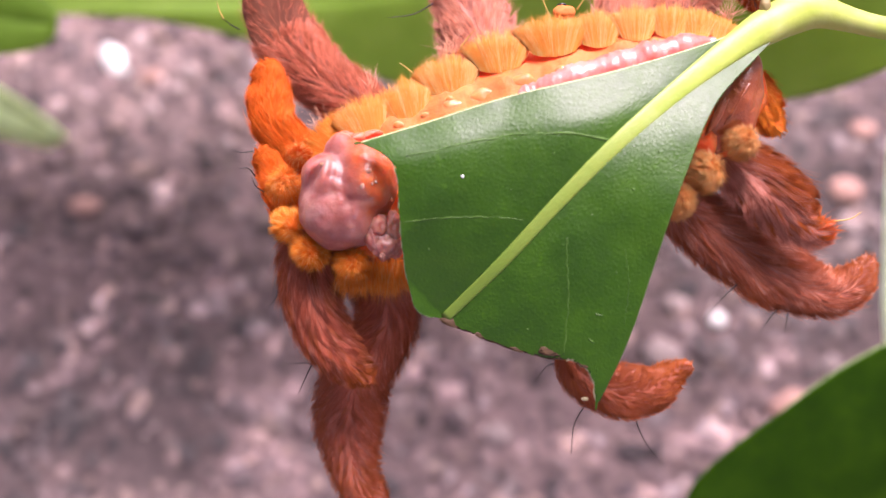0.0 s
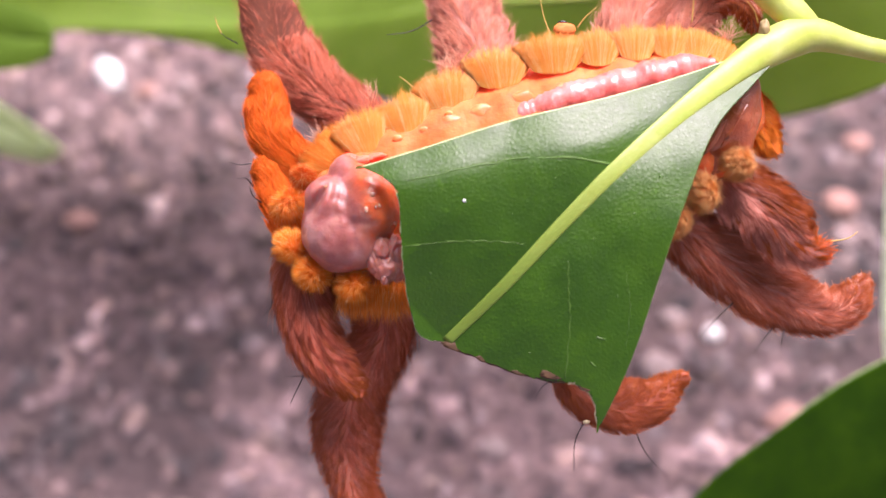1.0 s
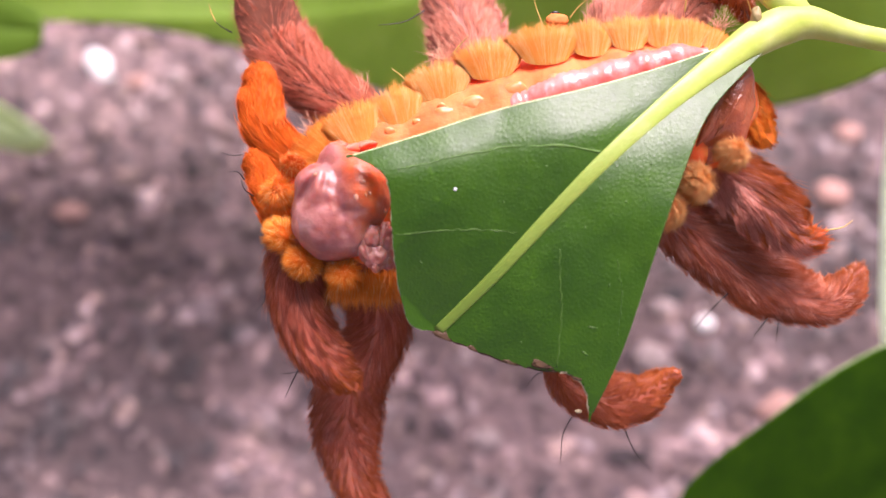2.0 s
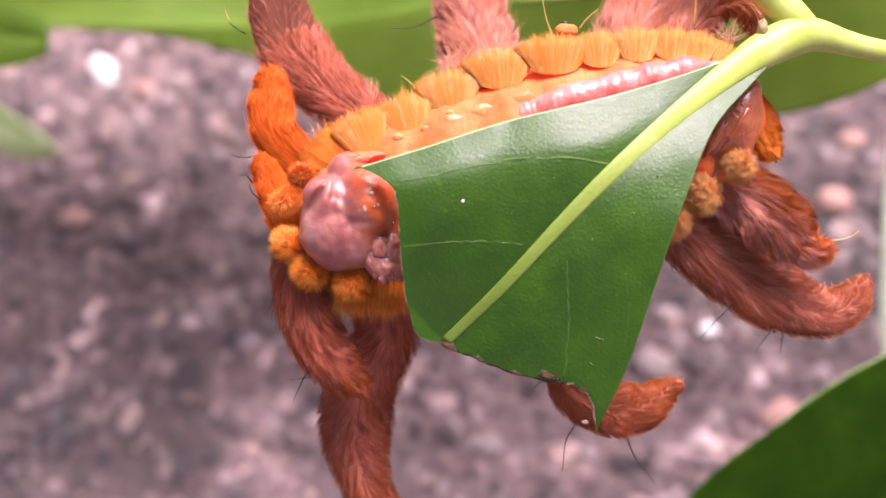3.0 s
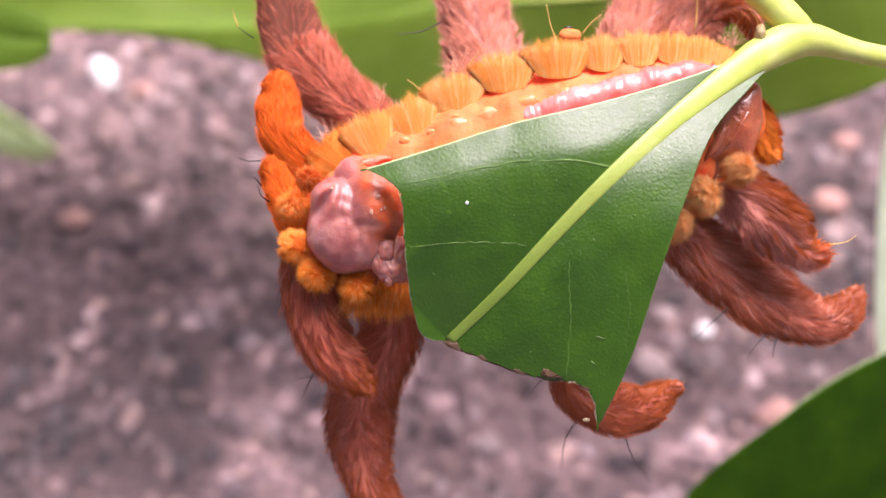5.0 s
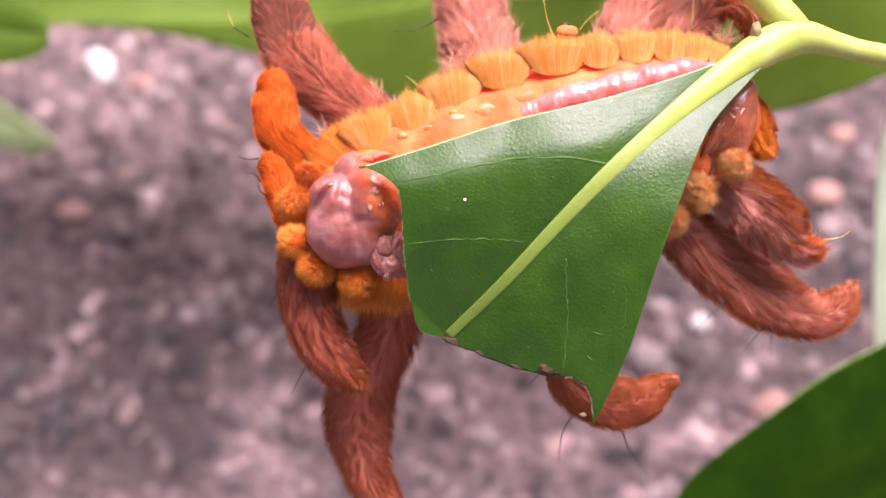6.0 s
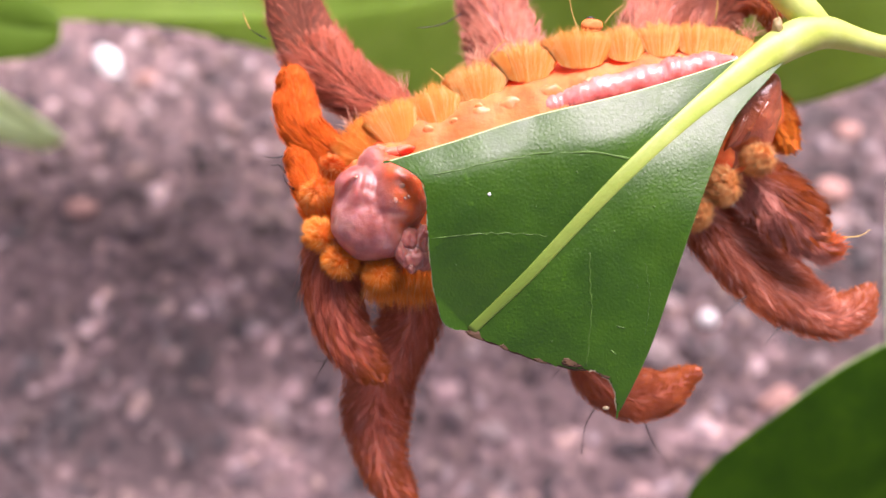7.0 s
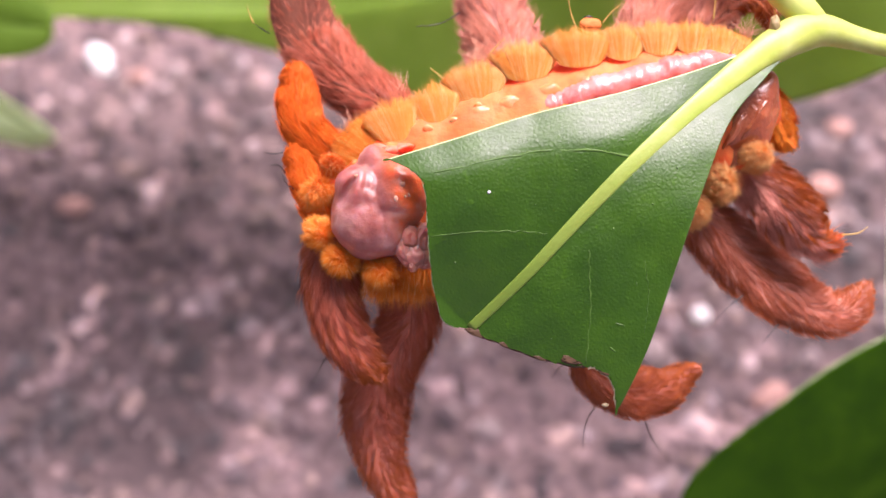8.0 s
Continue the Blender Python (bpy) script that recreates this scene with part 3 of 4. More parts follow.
def leaf_depth(x, y):
    """The leaf's relief: sunk along the midrib, domed beside it, falling to the margins, the upper one folded back."""
    gap = np.hypot(RIB_LINE[:, 0] - x, RIB_LINE[:, 1] - y)
    k = int(np.argmin(gap))
    d = gap[k]
    z = RIB_LINE[k, 2] + 0.34 * (1 - math.exp(-d / 45)) - 0.55 * (d / 260) ** 2
    if (x - RIB_LINE[k, 0]) + (y - RIB_LINE[k, 1]) > 0:         # below the rib the blade stands up in a keel near its stalk
        z += 0.0075 * d * np.interp(k / len(RIB_LINE), (0, 0.3, 0.62), (1, 1, 0))
    else:
        z += 0.006 * max(0.0, 900 - x) * min(1.0, max(0.0, d - 25) / 130)
    away = np.hypot(ROLLED[:, 0] - x, ROLLED[:, 1] - y)
    e = int(np.argmin(away))
    g = e / (len(ROLLED) - 1)
    over = np.interp(g, (0, 0.12, 0.35, 0.6, 0.85, 1), (10, 40, 84, 66, 56, 40)) - away[e]
    z -= np.interp(g, (0, 0.4, 0.7, 1), (0.20, 0.30, 0.48, 0.60)) * 10 * math.log1p(math.exp(min(over / 10, 60))) * UNIT * 1000
    return z + 0.02 * math.sin(x * 0.045 + y * 0.02) * math.sin(y * 0.05 - x * 0.013) * min(1.0, d / 60)


def eaten_leaf():
    skins = []
    for rows, seed, bite in ((UPPER, 1, (0.60, 0.97, 0.8)), (LOWER, 2, (0.60, 0.97, 1.3))):
        v, f = blade(MID, rows, n=190, m=32, thick=0.22, seed=seed, ragged=bite, surface=skins, form=leaf_depth)
        part("leaf_blade", mesh_from("leaf_blade", v, f, [LEAF]), TWIG, "glossy dark green blade with chewed margin")
    flat = np.vstack([k.reshape(-1, 3) for k in skins])

    def lie(x, y, up):
        k = np.argmin((flat[:, 0] - x) ** 2 + (flat[:, 1] - y) ** 2)
        return flat[k, 2] + up

    def strip(name, rows, sides, thick, mat, label, n):
        """A flattened cord through rows of x, y, z, width, with thick as its depth over its width."""
        r = spline(rows, n)
        p = np.array([at(*q[:3]) for q in r])
        w = r[:, 3] * UNIT / 2
        part(name, mesh_from(name, *tube(p, w, w * np.interp(np.arange(n) / (n - 1), *thick), sides), [mat]), TWIG, label)

    rib = [(x, y, z + 0.1, w) for (x, y, z), w in zip(MID[::-1], (18, 21, 24, 28, 36, 52, 68))]
    strip("midrib", rib[:6] + [(1345, 110, -2.0, 66), (1395, 86, -2.8, 72), (1440, 80, -3.1, 62), (1500, 95, -3.5, 46), (1570, 111, -4.0, 42),
                    (1800, 150, -7.0, 44), (2200, 170, -16, 50), (2560, 200, -26, 60)], 20, ((0, 0.3, 0.5, 1), (0.16, 0.22, 0.85, 0.95)), RIB, "yellow-green midrib running out into the stalk", 200)
    strip("branch", [(1452, 96, -3.3, 36), (1412, 56, -3.2, 58), (1362, 8, -3.4, 62), (1290, -60, -4, 56), (1200, -160, -5.5, 50)], 18, ((0, 1), (0.9, 0.9)), RIB, "bright yellow-green side branch", 50)
    # margins: pale along the whole edges, dry where eaten
    for skin, a, b, mat, w, lab in ((skins[0], 0.08, 0.5, EDGE_PALE, 3.5, "pale leaf margin"), (skins[0], 0.6, 0.97, EDGE_PALE, 2.4, "chewed pale margin"),
                                    (skins[1], 0.08, 0.5, VEIN, 3, "green leaf margin"), (skins[1], 0.59, 0.77, CRUMB, 5, "chewed pale margin"),
                                    (skins[1], 0.77, 0.99, EDGE_DRY, 5, "dry brown chewed margin")):
        e = skin[int(a * 190):int(b * 190), -1]
        strip("leaf_margin", [(x, y, z - 0.1, w) for x, y, z in e[::3]], 6, ((0, 1), (1, 1)), mat, lab, 80)
    for rows in ([(1085, 312, 5), (1020, 299, 5), (950, 296, 4), (880, 304, 4), (790, 322, 3), (720, 338, 3)],
                 [(960, 452, 2), (880, 444, 2), (800, 444, 2), (715, 452, 2)],
                 [(1003, 480, 1.6), (1004, 540, 2.2), (1006, 590, 2.2), (998, 685, 2.2)],
                 [(1105, 500, 1.2), (1112, 560, 1.4), (1105, 630, 1.2)]):
        strip("vein", [(x + 1.2 * math.sin(i * 1.9), y + 1.6 * math.sin(i * 1.7 + x), lie(x, y, 0.012), w * (0.75 + 0.25 * math.sin(i * 1.3))) for i, (x, y, w) in enumerate(spline(rows, 24))], 6, ((0, 1), (0.16, 0.16)), VEIN, "", 60)
    for k, (x, y, a, b, turn) in enumerate(((978, 678, 24, 9, 0), (805, 630, 26, 7, -18), (856, 652, 16, 5, -16), (1030, 700, 12, 6, -30), (918, 676, 14, 4, -12))):
        v, f = blob(at(x, y, lie(x, y, -0.02)), (a * UNIT, b * UNIT, 0.000012), k, 0.35, 4.0, 4, turn)
        part("scorch", mesh_from("scorch", v, f, [EDGE_DRY]), TWIG, "dark dried patch by the bite")
    v, f = blob(at(1349, 70, -1.9), (0.0003, 0.0006, 0.0003), 2, 0.25, 2, 3)
    part("bud", mesh_from("bud", v, f, [plain("brown_bud", (0.34, 0.26, 0.10))]), TWIG, "small brownish bud scar")
    v, f = blob(at(1034, 762, -0.3), (0.0002, 0.00012, 0.0002), 5, 0.3, 2, 2)
    part("crumb", mesh_from("crumb", v, f, [CRUMB]), TWIG, "pale crumb of chewed leaf")
    v, f = blob(at(820, 372, lie(820, 372, 0.02)), (0.00009, 0.00009, 0.00005), 5, 0.2, 2, 2)
    white = plain("white_speck", (0.85, 0.85, 0.85), 0.2)
    part("speck", mesh_from("speck", v, f, [white]), TWIG, "tiny white speck")
    for k, (x, y, a, b, turn) in enumerate(((980, 332, 1.6, 1.6, 0), (1046, 660, 7, 1.2, -40), (1060, 615, 9, 1.0, -15), (1120, 395, 2, 1.5, 0), (1048, 440, 1.5, 2.5, 10),
                                            (935, 640, 3, 1, 10), (1090, 540, 1, 4, 5), (1130, 300, 2, 2, 0), (1165, 330, 1.5, 3, 30), (905, 395, 1.2, 1.2, 0), (760, 500, 1.2, 1.8, 0))):
        v, f = blob(at(x, y, lie(x, y, 0.005)), (a * UNIT, b * UNIT, 0.00002), k, 0.3, 2, 2, turn)
        part("speck", mesh_from("speck", v, f, [VEIN]), TWIG, "pale fleck on the leaf")


eaten_leaf()

# ---- the caterpillar ----
HOME = at(950, 300, -3)
BUG = thing("caterpillar", "orange furry slug caterpillar with long hairy brown arms", "caterpillar", at_pose=REF @ Matrix.Translation(HOME))
AXIS = [(560, 420, -4.2, 70), (620, 388, -4.4, 112), (720, 352, -4.6, 136), (880, 308, -4.6, 144), (1050, 268, -4.6, 144), (1200, 232, -4.6, 132), (1290, 215, -4.6, 98), (1345, 205, -4.6, 40)]


def here(x, y, z=0.0):
    return at(x, y, z - 0.8) - HOME


def rel(rows):
    return np.array([here(*q[:3]) for q in rows])


def body():
    r = spline(AXIS, 170)
    p = rel(r)
    w = r[:, 3] * UNIT * 1.13 * (1 + 0.018 * np.sin(np.linspace(0, 72, 170)))
    v, f = tube(p, w, w * 0.72, 130)
    core = np.vstack([np.repeat(p, 130, axis=0), p[:1], p[-1:]])
    for i, (q, c) in enumerate(zip(v, core)):
        q = Vector(q)
        swell = max(0.0, noise.noise(q * 900)) ** 1.3 + 0.5 * max(0.0, noise.noise(q * 2100 + Vector((7, 0, 0))))
        v[i] = q + (q - Vector(c)).normalized() * swell * 0.00022
    part("body", mesh_from("body", v, f, [FLESH_ORANGE]), BUG, "translucent orange belly")
    # the wet creeping sole: one pink roll pinched into lobes
    q = spline([(770, 284, -2.3, 6), (830, 258, -2.2, 11), (880, 240, -2.1, 18), (930, 222, -2.05, 24), (1010, 196, -2.0, 30), (1120, 168, -2.05, 32), (1210, 144, -2.2, 28), (1268, 134, -2.4, 12)], 150)
    beat = 0.5 + 0.5 * np.cos(np.linspace(0, 9 * 2 * np.pi, 150) + 1.3 * np.sin(np.linspace(0, 17, 150)))
    w = q[:, 3] * UNIT * (0.86 + (0.10 + 0.10 * np.sin(np.linspace(0, 23, 150)) ** 2) * beat)
    v, f = tube(rel(q), w * 1.05, w, 20, 0.05, 6)
    part("sole", mesh_from("sole", v, f, [FLESH_PINK]), BUG, "wet glossy pink creeping sole pinched into lobes")
    tail = [blob(here(1285, 235, -2.9), (62 * UNIT, 95 * UNIT, 1.3e-3), 31, 0.22, 1.6, 4, -25), blob(here(1328, 208, -2.8), (12 * UNIT, 36 * UNIT, 0.5e-3), 33, 0.25, 2, 3, -8),
            blob(here(1306, 236, -1.75), (7 * UNIT, 44 * UNIT, 0.3e-3), 35, 0.3, 2, 3, -32), blob(here(1268, 262, -1.7), (8 * UNIT, 40 * UNIT, 0.25e-3), 36, 0.3, 2, 3, -30)]
    part("tail", mesh_from("tail", *joined(tail[:1]), [FLESH_TAIL]), BUG, "glossy amber-brown tail end")
    part("tail_fold", mesh_from("tail_fold", *joined(tail[1:]), [FLESH_TAIL]), BUG)
    rng = np.random.default_rng(8)
    for i, (x, y, a) in enumerate(((690, 292, 8), (712, 282, 10), (738, 274, 7), (768, 256, 11), (790, 262, 7), (806, 238, 19), (838, 244, 9), (858, 222, 20), (893, 222, 9), (930, 196, 18),
                                   (966, 200, 8), (1000, 180, 15), (1052, 172, 12), (1104, 158, 12), (1160, 146, 10), (1210, 136, 9))):
        lift = 0.04 * max(0, 5 - i) - 0.03 * max(0, i - 11)
        v, f = blob(here(x, y, -1.86 + lift), (a * 1.2 * UNIT, a * UNIT, a * 0.34 * UNIT), i, 0.22, 1.6, 3)
        part("wart", mesh_from("wart", v, f, [FLESH_WART]), BUG)
    band = spline([(690, 284), (760, 256), (830, 226), (900, 206), (980, 186), (1060, 168)], 60)
    for i, (x, y) in enumerate(band[rng.integers(0, 60, 14)]):
        a = rng.uniform(5, 11)
        v, f = blob(here(x + rng.uniform(-8, 8), y + rng.uniform(-18, 22), -1.86 + 0.03 * max(0, (760 - x) / 14)), (a * 1.1 * UNIT, a * 0.9 * UNIT, a * 0.35 * UNIT), i + 70, 0.15, 2, 2)
        part("wart", mesh_from("wart", v, f, [FLESH_WART]), BUG)


body()


HEAD_LOBES = ((612, 422, -0.7, 81, 80, 2.0), (656, 382, -0.35, 52, 66, 1.95), (586, 372, -0.6, 46, 48, 1.8), (612, 330, -1.0, 30, 40, 1.2),
              (640, 345, -0.7, 44, 40, 1.5))
HEAD_DENTS = ((564, 372, 9, 30, -34, 0.55), (596, 360, 8, 26, -10, 0.22), (590, 402, 24, 7, 20, 0.08), (630, 440, 8, 46, 14, 0.08),
              (644, 412, 20, 7, -8, 0.09), (690, 434, 18, 6, 24, 0.22))


def head_skin(piv):
    """The hood and the glassy dome as one skin: lobes grown together, with folds pressed into it."""
    bm = bmesh.new()
    bmesh.ops.create_icosphere(bm, subdivisions=6, radius=1)
    d = np.array([q.co[:] for q in bm.verts])
    f = [tuple(q.index for q in p.verts) for p in bm.faces]
    bm.free()
    c = np.array(here(622, 398, -0.7))
    reach = []
    for x, y, z, a, b, e in HEAD_LOBES:
        r = np.array((a * UNIT, b * UNIT, e * 1e-3))
        o, q = (c - np.array(here(x, y, z))) / r, d / r
        A, B, C = (q * q).sum(1), (q * o).sum(1), (o * o).sum() - 1
        disc = B * B - A * C
        reach.append(np.where(disc > 0, (-B + np.sqrt(np.maximum(disc, 0))) / A, 0))
    k = 5500.0
    r = np.log(np.exp(np.clip(np.array(reach), 0, 1) * k).sum(0)) / k
    p = c + d * r[:, None]
    px, py = p[:, 0] / UNIT, p[:, 1] / UNIT
    front = d[:, 2] > 0
    for x, y, a, b, turn, deep in HEAD_DENTS:
        h = here(x, y, 0)
        g, t = (px - h.x / UNIT, py - h.y / UNIT), radians(turn)
        lx, ly = g[0] * math.cos(t) + g[1] * math.sin(t), -g[0] * math.sin(t) + g[1] * math.cos(t)
        p[:, 2] -= np.where(front, deep * 1e-3 * np.exp(-(lx / a) ** 2 - (ly / b) ** 2), 0)
    wob = np.array([noise.noise(Vector(q) * 800) + 0.5 * noise.noise(Vector(q) * 1900) for q in p])
    p += d * (wob * 0.00012)[:, None]
    return p - np.array(piv), f


def head():
    piv = here(640, 330, -1.0)
    v, f = head_skin(piv)
    ob = part("head", mesh_from("head", v, f, [FLESH_HEAD]), BUG, "mauve-pink hood with a glassy amber face plate", piv)

    def skin(x, y, up):
        """A place on the front of the head."""
        q = here(x, y, 0) - piv
        k = np.argmin((v[:, 0] - q.x) ** 2 + (v[:, 1] - q.y) ** 2 - 1e-6 * (v[:, 2] > 0))
        return Vector((q.x, q.y, v[k, 2] + up))

    # Small bumps added to carry the head's glints, in a paler glossy colour.
    for x, y, a, b, turn, sd in ((662, 364, 6, 4.5, 20, 1), (651, 390, 4, 6, 0, 2), (674, 383, 3, 4, 30, 3), (668, 386, 2, 3, 0, 9), (698, 412, 2.5, 5, 20, 4), (580, 349, 5, 4, 10, 6)):
        part("bump", mesh_from("bump", *blob(skin(x, y, 0.0), (a * UNIT, b * UNIT, 0.08e-3), sd, 0.15, 2, 3, turn), [FLESH_GLINT]), ob)
    for x, y, z, a, b, turn, sd in ((614, 305, -1.25, 26, 17, 16, 4), (638, 304, -1.35, 24, 12, 14, 5), (662, 298, -1.6, 24, 10, 16, 8), (606, 320, -0.8, 12, 16, 10, 9)):
        part("neck", mesh_from("neck", *blob(here(x, y, z) - piv, (a * UNIT, b * UNIT, 0.8e-3), sd, 0.12, 1.8, 4, turn), [FLESH_NECK]), ob, "pink folded neck")
    for x, y, z, a, b, turn, sd in ((674, 458, 0.25, 17, 20, 14, 1), (697, 462, 0.1, 15, 26, -6, 3), (683, 492, 0.2, 20, 21, 10, 5), (664, 480, 0.15, 13, 26, 14, 7), (700, 496, -0.1, 13, 18, 0, 9), (680, 511, 0.15, 7, 9, 0, 11)):
        part("mouthpart", mesh_from("mouthpart", *blob(here(x, y, z) - piv, (1.18 * a * UNIT, 1.15 * b * UNIT, 0.5e-3), sd, 0.22, 2.6, 4, turn), [FLESH_MOUTH]), ob, "small fleshy pink mouthpart")
    return ob


HEAD = head()


def arm(name, rows, mats, coat, seed, flat=0.3, length=(20, 39), shag=58, label="", tip=0.15, bare=(2, 3), wave=0.1, fringe_at=0.78, stray=0.15, lock=8, rise=0.12, rim=0):
    """A hairy arm through rows of x, y, z, width: a flat fleshy ribbon, grooved along its middle, and a close coat combed
    from the middle line towards the tip and out over both edges, shag degrees from the line at the edge.
    mats: skin, middle coat, edge coat, tip coat, pale locks; lock: breadth of a lock; rim: the side (1, -1; 0 for both) whose edge has the edge coat. bare: from and to of a stretch with little hair."""
    rng = np.random.default_rng(seed)
    K = 64
    r = spline(rows, K)
    piv = here(*rows[0][:3])
    p = rel(r) - np.array(piv)
    k = np.array([(FOCUS - q[2] * 0.001) / FOCUS for q in r])
    g = np.arange(K) / (K - 1)
    w = r[:, 3] * UNIT * k / 2 * 0.92 * (1 + 0.02 * np.sin(g * 31 + seed) + 0.014 * np.sin(g * 67 + 2 * seed))
    w[-4:] *= (0.97, 0.9, 0.75, 0.45)
    t, s, n = frames_along(p)
    total = np.linalg.norm(np.diff(p, axis=0), axis=1).sum()

    def along(u, *what):
        x = np.clip(u, 0, 1) * (K - 1)
        i = np.minimum(x.astype(int), K - 2)
        fr = x - i
        return [a[i] * (1 - fr) + a[i + 1] * fr if a.ndim == 1 else a[i] * (1 - fr)[:, None] + a[i + 1] * fr[:, None] for a in what]

    def skin(u, c, side, across=0.0, lift=0.0):
        P, T, S, N, W = along(u, p, t, s, n, w)
        e = np.clip(c + across / W, -1, 1)
        h = np.maximum(W * flat, 0.00016) * np.clip(1 - np.abs(e) ** 2.6, 0, 1) ** 0.6 * (1 - 0.14 * np.exp(-(e / 0.2) ** 2))
        bend = W * wave * (np.sin(u * 17 + seed) * e + 0.6 * np.sin(u * 29 + 2 * seed)) * np.abs(e) ** 1.5
        over = np.maximum(u - 1, 0) * total
        return P + S * (c * W + across)[:, None] + N * (side * (h + lift) + bend)[:, None] + T * over[:, None]

    M = 13
    cross = np.sin(np.linspace(-1, 1, M) * np.pi / 2)
    uu, cc = (q.ravel() for q in np.meshgrid(g, cross, indexing="ij"))
    front, back = skin(uu, cc, 1.0), skin(uu, cc[:], -1.0)
    v = np.vstack([front, back])
    f, o = [], K * M
    for i in range(K - 1):
        for j in range(M - 1):
            a = i * M + j
            f.append((a, a + M, a + M + 1, a + 1))
            f.append((o + a, o + a + 1, o + a + M + 1, o + a + M))
        for a in (i * M, i * M + M - 1):
            f.append((a, o + a, o + a + M, a + M) if a % M == 0 else (a, a + M, o + a + M, o + a))
    for i in (0, (K - 1) * M):
        f += [(i + j, i + j + 1, o + i + j + 1, o + i + j) for j in range(M - 1)]
    ob = part(name, mesh_from(name, v, f, [mats[0]]), BUG, label, piv)

    u = rng.random(coat * 3)
    keep = rng.random(coat * 3) < np.interp(u, g, w / w.max()) * np.where((u > bare[0]) & (u < bare[1]), 0.07, 1.0)
    u = u[keep][:coat]
    m = len(u)
    c = np.sin(rng.uniform(-1, 1, m) * 1.5)
    side = np.where(rng.random(m) < 0.82, 1.0, -1.0)
    # locks: neighbouring hairs share one lean and one tone and close up towards their tips
    k = max(60, int(2 * w.mean() * total / (lock * UNIT) ** 2))
    lu, lc = rng.random(k), np.sin(rng.uniform(-1, 1, k) * 1.5)
    own = np.empty(m, int)
    W = along(u, w)[0]
    for a in range(0, m, 2000):
        b = slice(a, a + 2000)
        own[b] = np.argmin(((u[b, None] - lu) * total * 0.6) ** 2 + ((c[b, None] - lc) * W[b, None]) ** 2, axis=1)
    lean, height, tone = stray * rng.normal(size=k), rng.random(k), rng.random(k)
    cl = lc[own]
    turn = np.radians(shag) * np.sign(cl) * np.abs(cl) ** 0.45 + lean[own] + 0.08 * rng.normal(size=m)
    L = rng.uniform(*length, m) * UNIT * np.interp(u, (0, 0.8, 1), (1.0, 0.8, 0.4)) * np.interp(np.abs(c), (0, 0.7, 1), (1.1, 1.0, 0.62))
    L *= np.where((rng.random(m) < 0.04) & (np.abs(c) > 0.6), 1.7, 1.0)      # stray long hairs
    lift = rng.uniform(0.02, 0.10, m) + rise * height[own] ** 2
    path = []
    for d in (0.0, 0.5, 1.0):
        step = d * L
        th = turn * (1 - 0.35 * d)
        path.append(skin(u + (step * np.cos(th) + d * 0.25 * (lu[own] - u) * total) / total, c + 0.5 * d * (cl - c), side, step * np.sin(th), 4e-6 + lift * step))
    sv, sf = hairs(np.stack(path, 1), np.where(rng.random(m) < 0.08, rng.uniform(0.45, 0.6, m), rng.uniform(0.24, 0.44, m)) * UNIT)
    pick = np.where((rim * c if rim else np.abs(c)) + 0.16 * rng.normal(size=m) > fringe_at, 1, 0)
    pick = np.where((tone[own] < 0.14) & (pick == 0), 1, pick)
    pick = np.where(u + 0.09 * rng.normal(size=m) > 1 - tip, 2, pick)
    pick = np.where((tone[own] > 0.86) & (rng.random(m) < 0.55), 3, pick)
    part("fur", mesh_from("fur", sv, sf, list(mats[1:5]), hair_index(pick, 3)), ob)
    return ob


BROWN = (SKIN_BROWN, FUR_WARM, FUR_BROWN, FUR_TIP, FUR_ROSE)
DARK = (SKIN_DARK, FUR_DEEP, FUR_DUSK, FUR_DUSK, FUR_MAUVE)
DEEP = (SKIN_DEEP, FUR_DEEP, FUR_BROWN, FUR_TIP, FUR_MAUVE)
PINK = (SKIN_BROWN, FUR_PINK, FUR_MAUVE, FUR_TIP, FUR_ROSE)
RUST = (SKIN_RUST, FUR_RUST, FUR_EMBER, FUR_RUST, FUR_RUST)
TIP = (SKIN_DEEP, FUR_BROWN, FUR_BROWN, FUR_TIP, FUR_TIP)
ARMS = {}


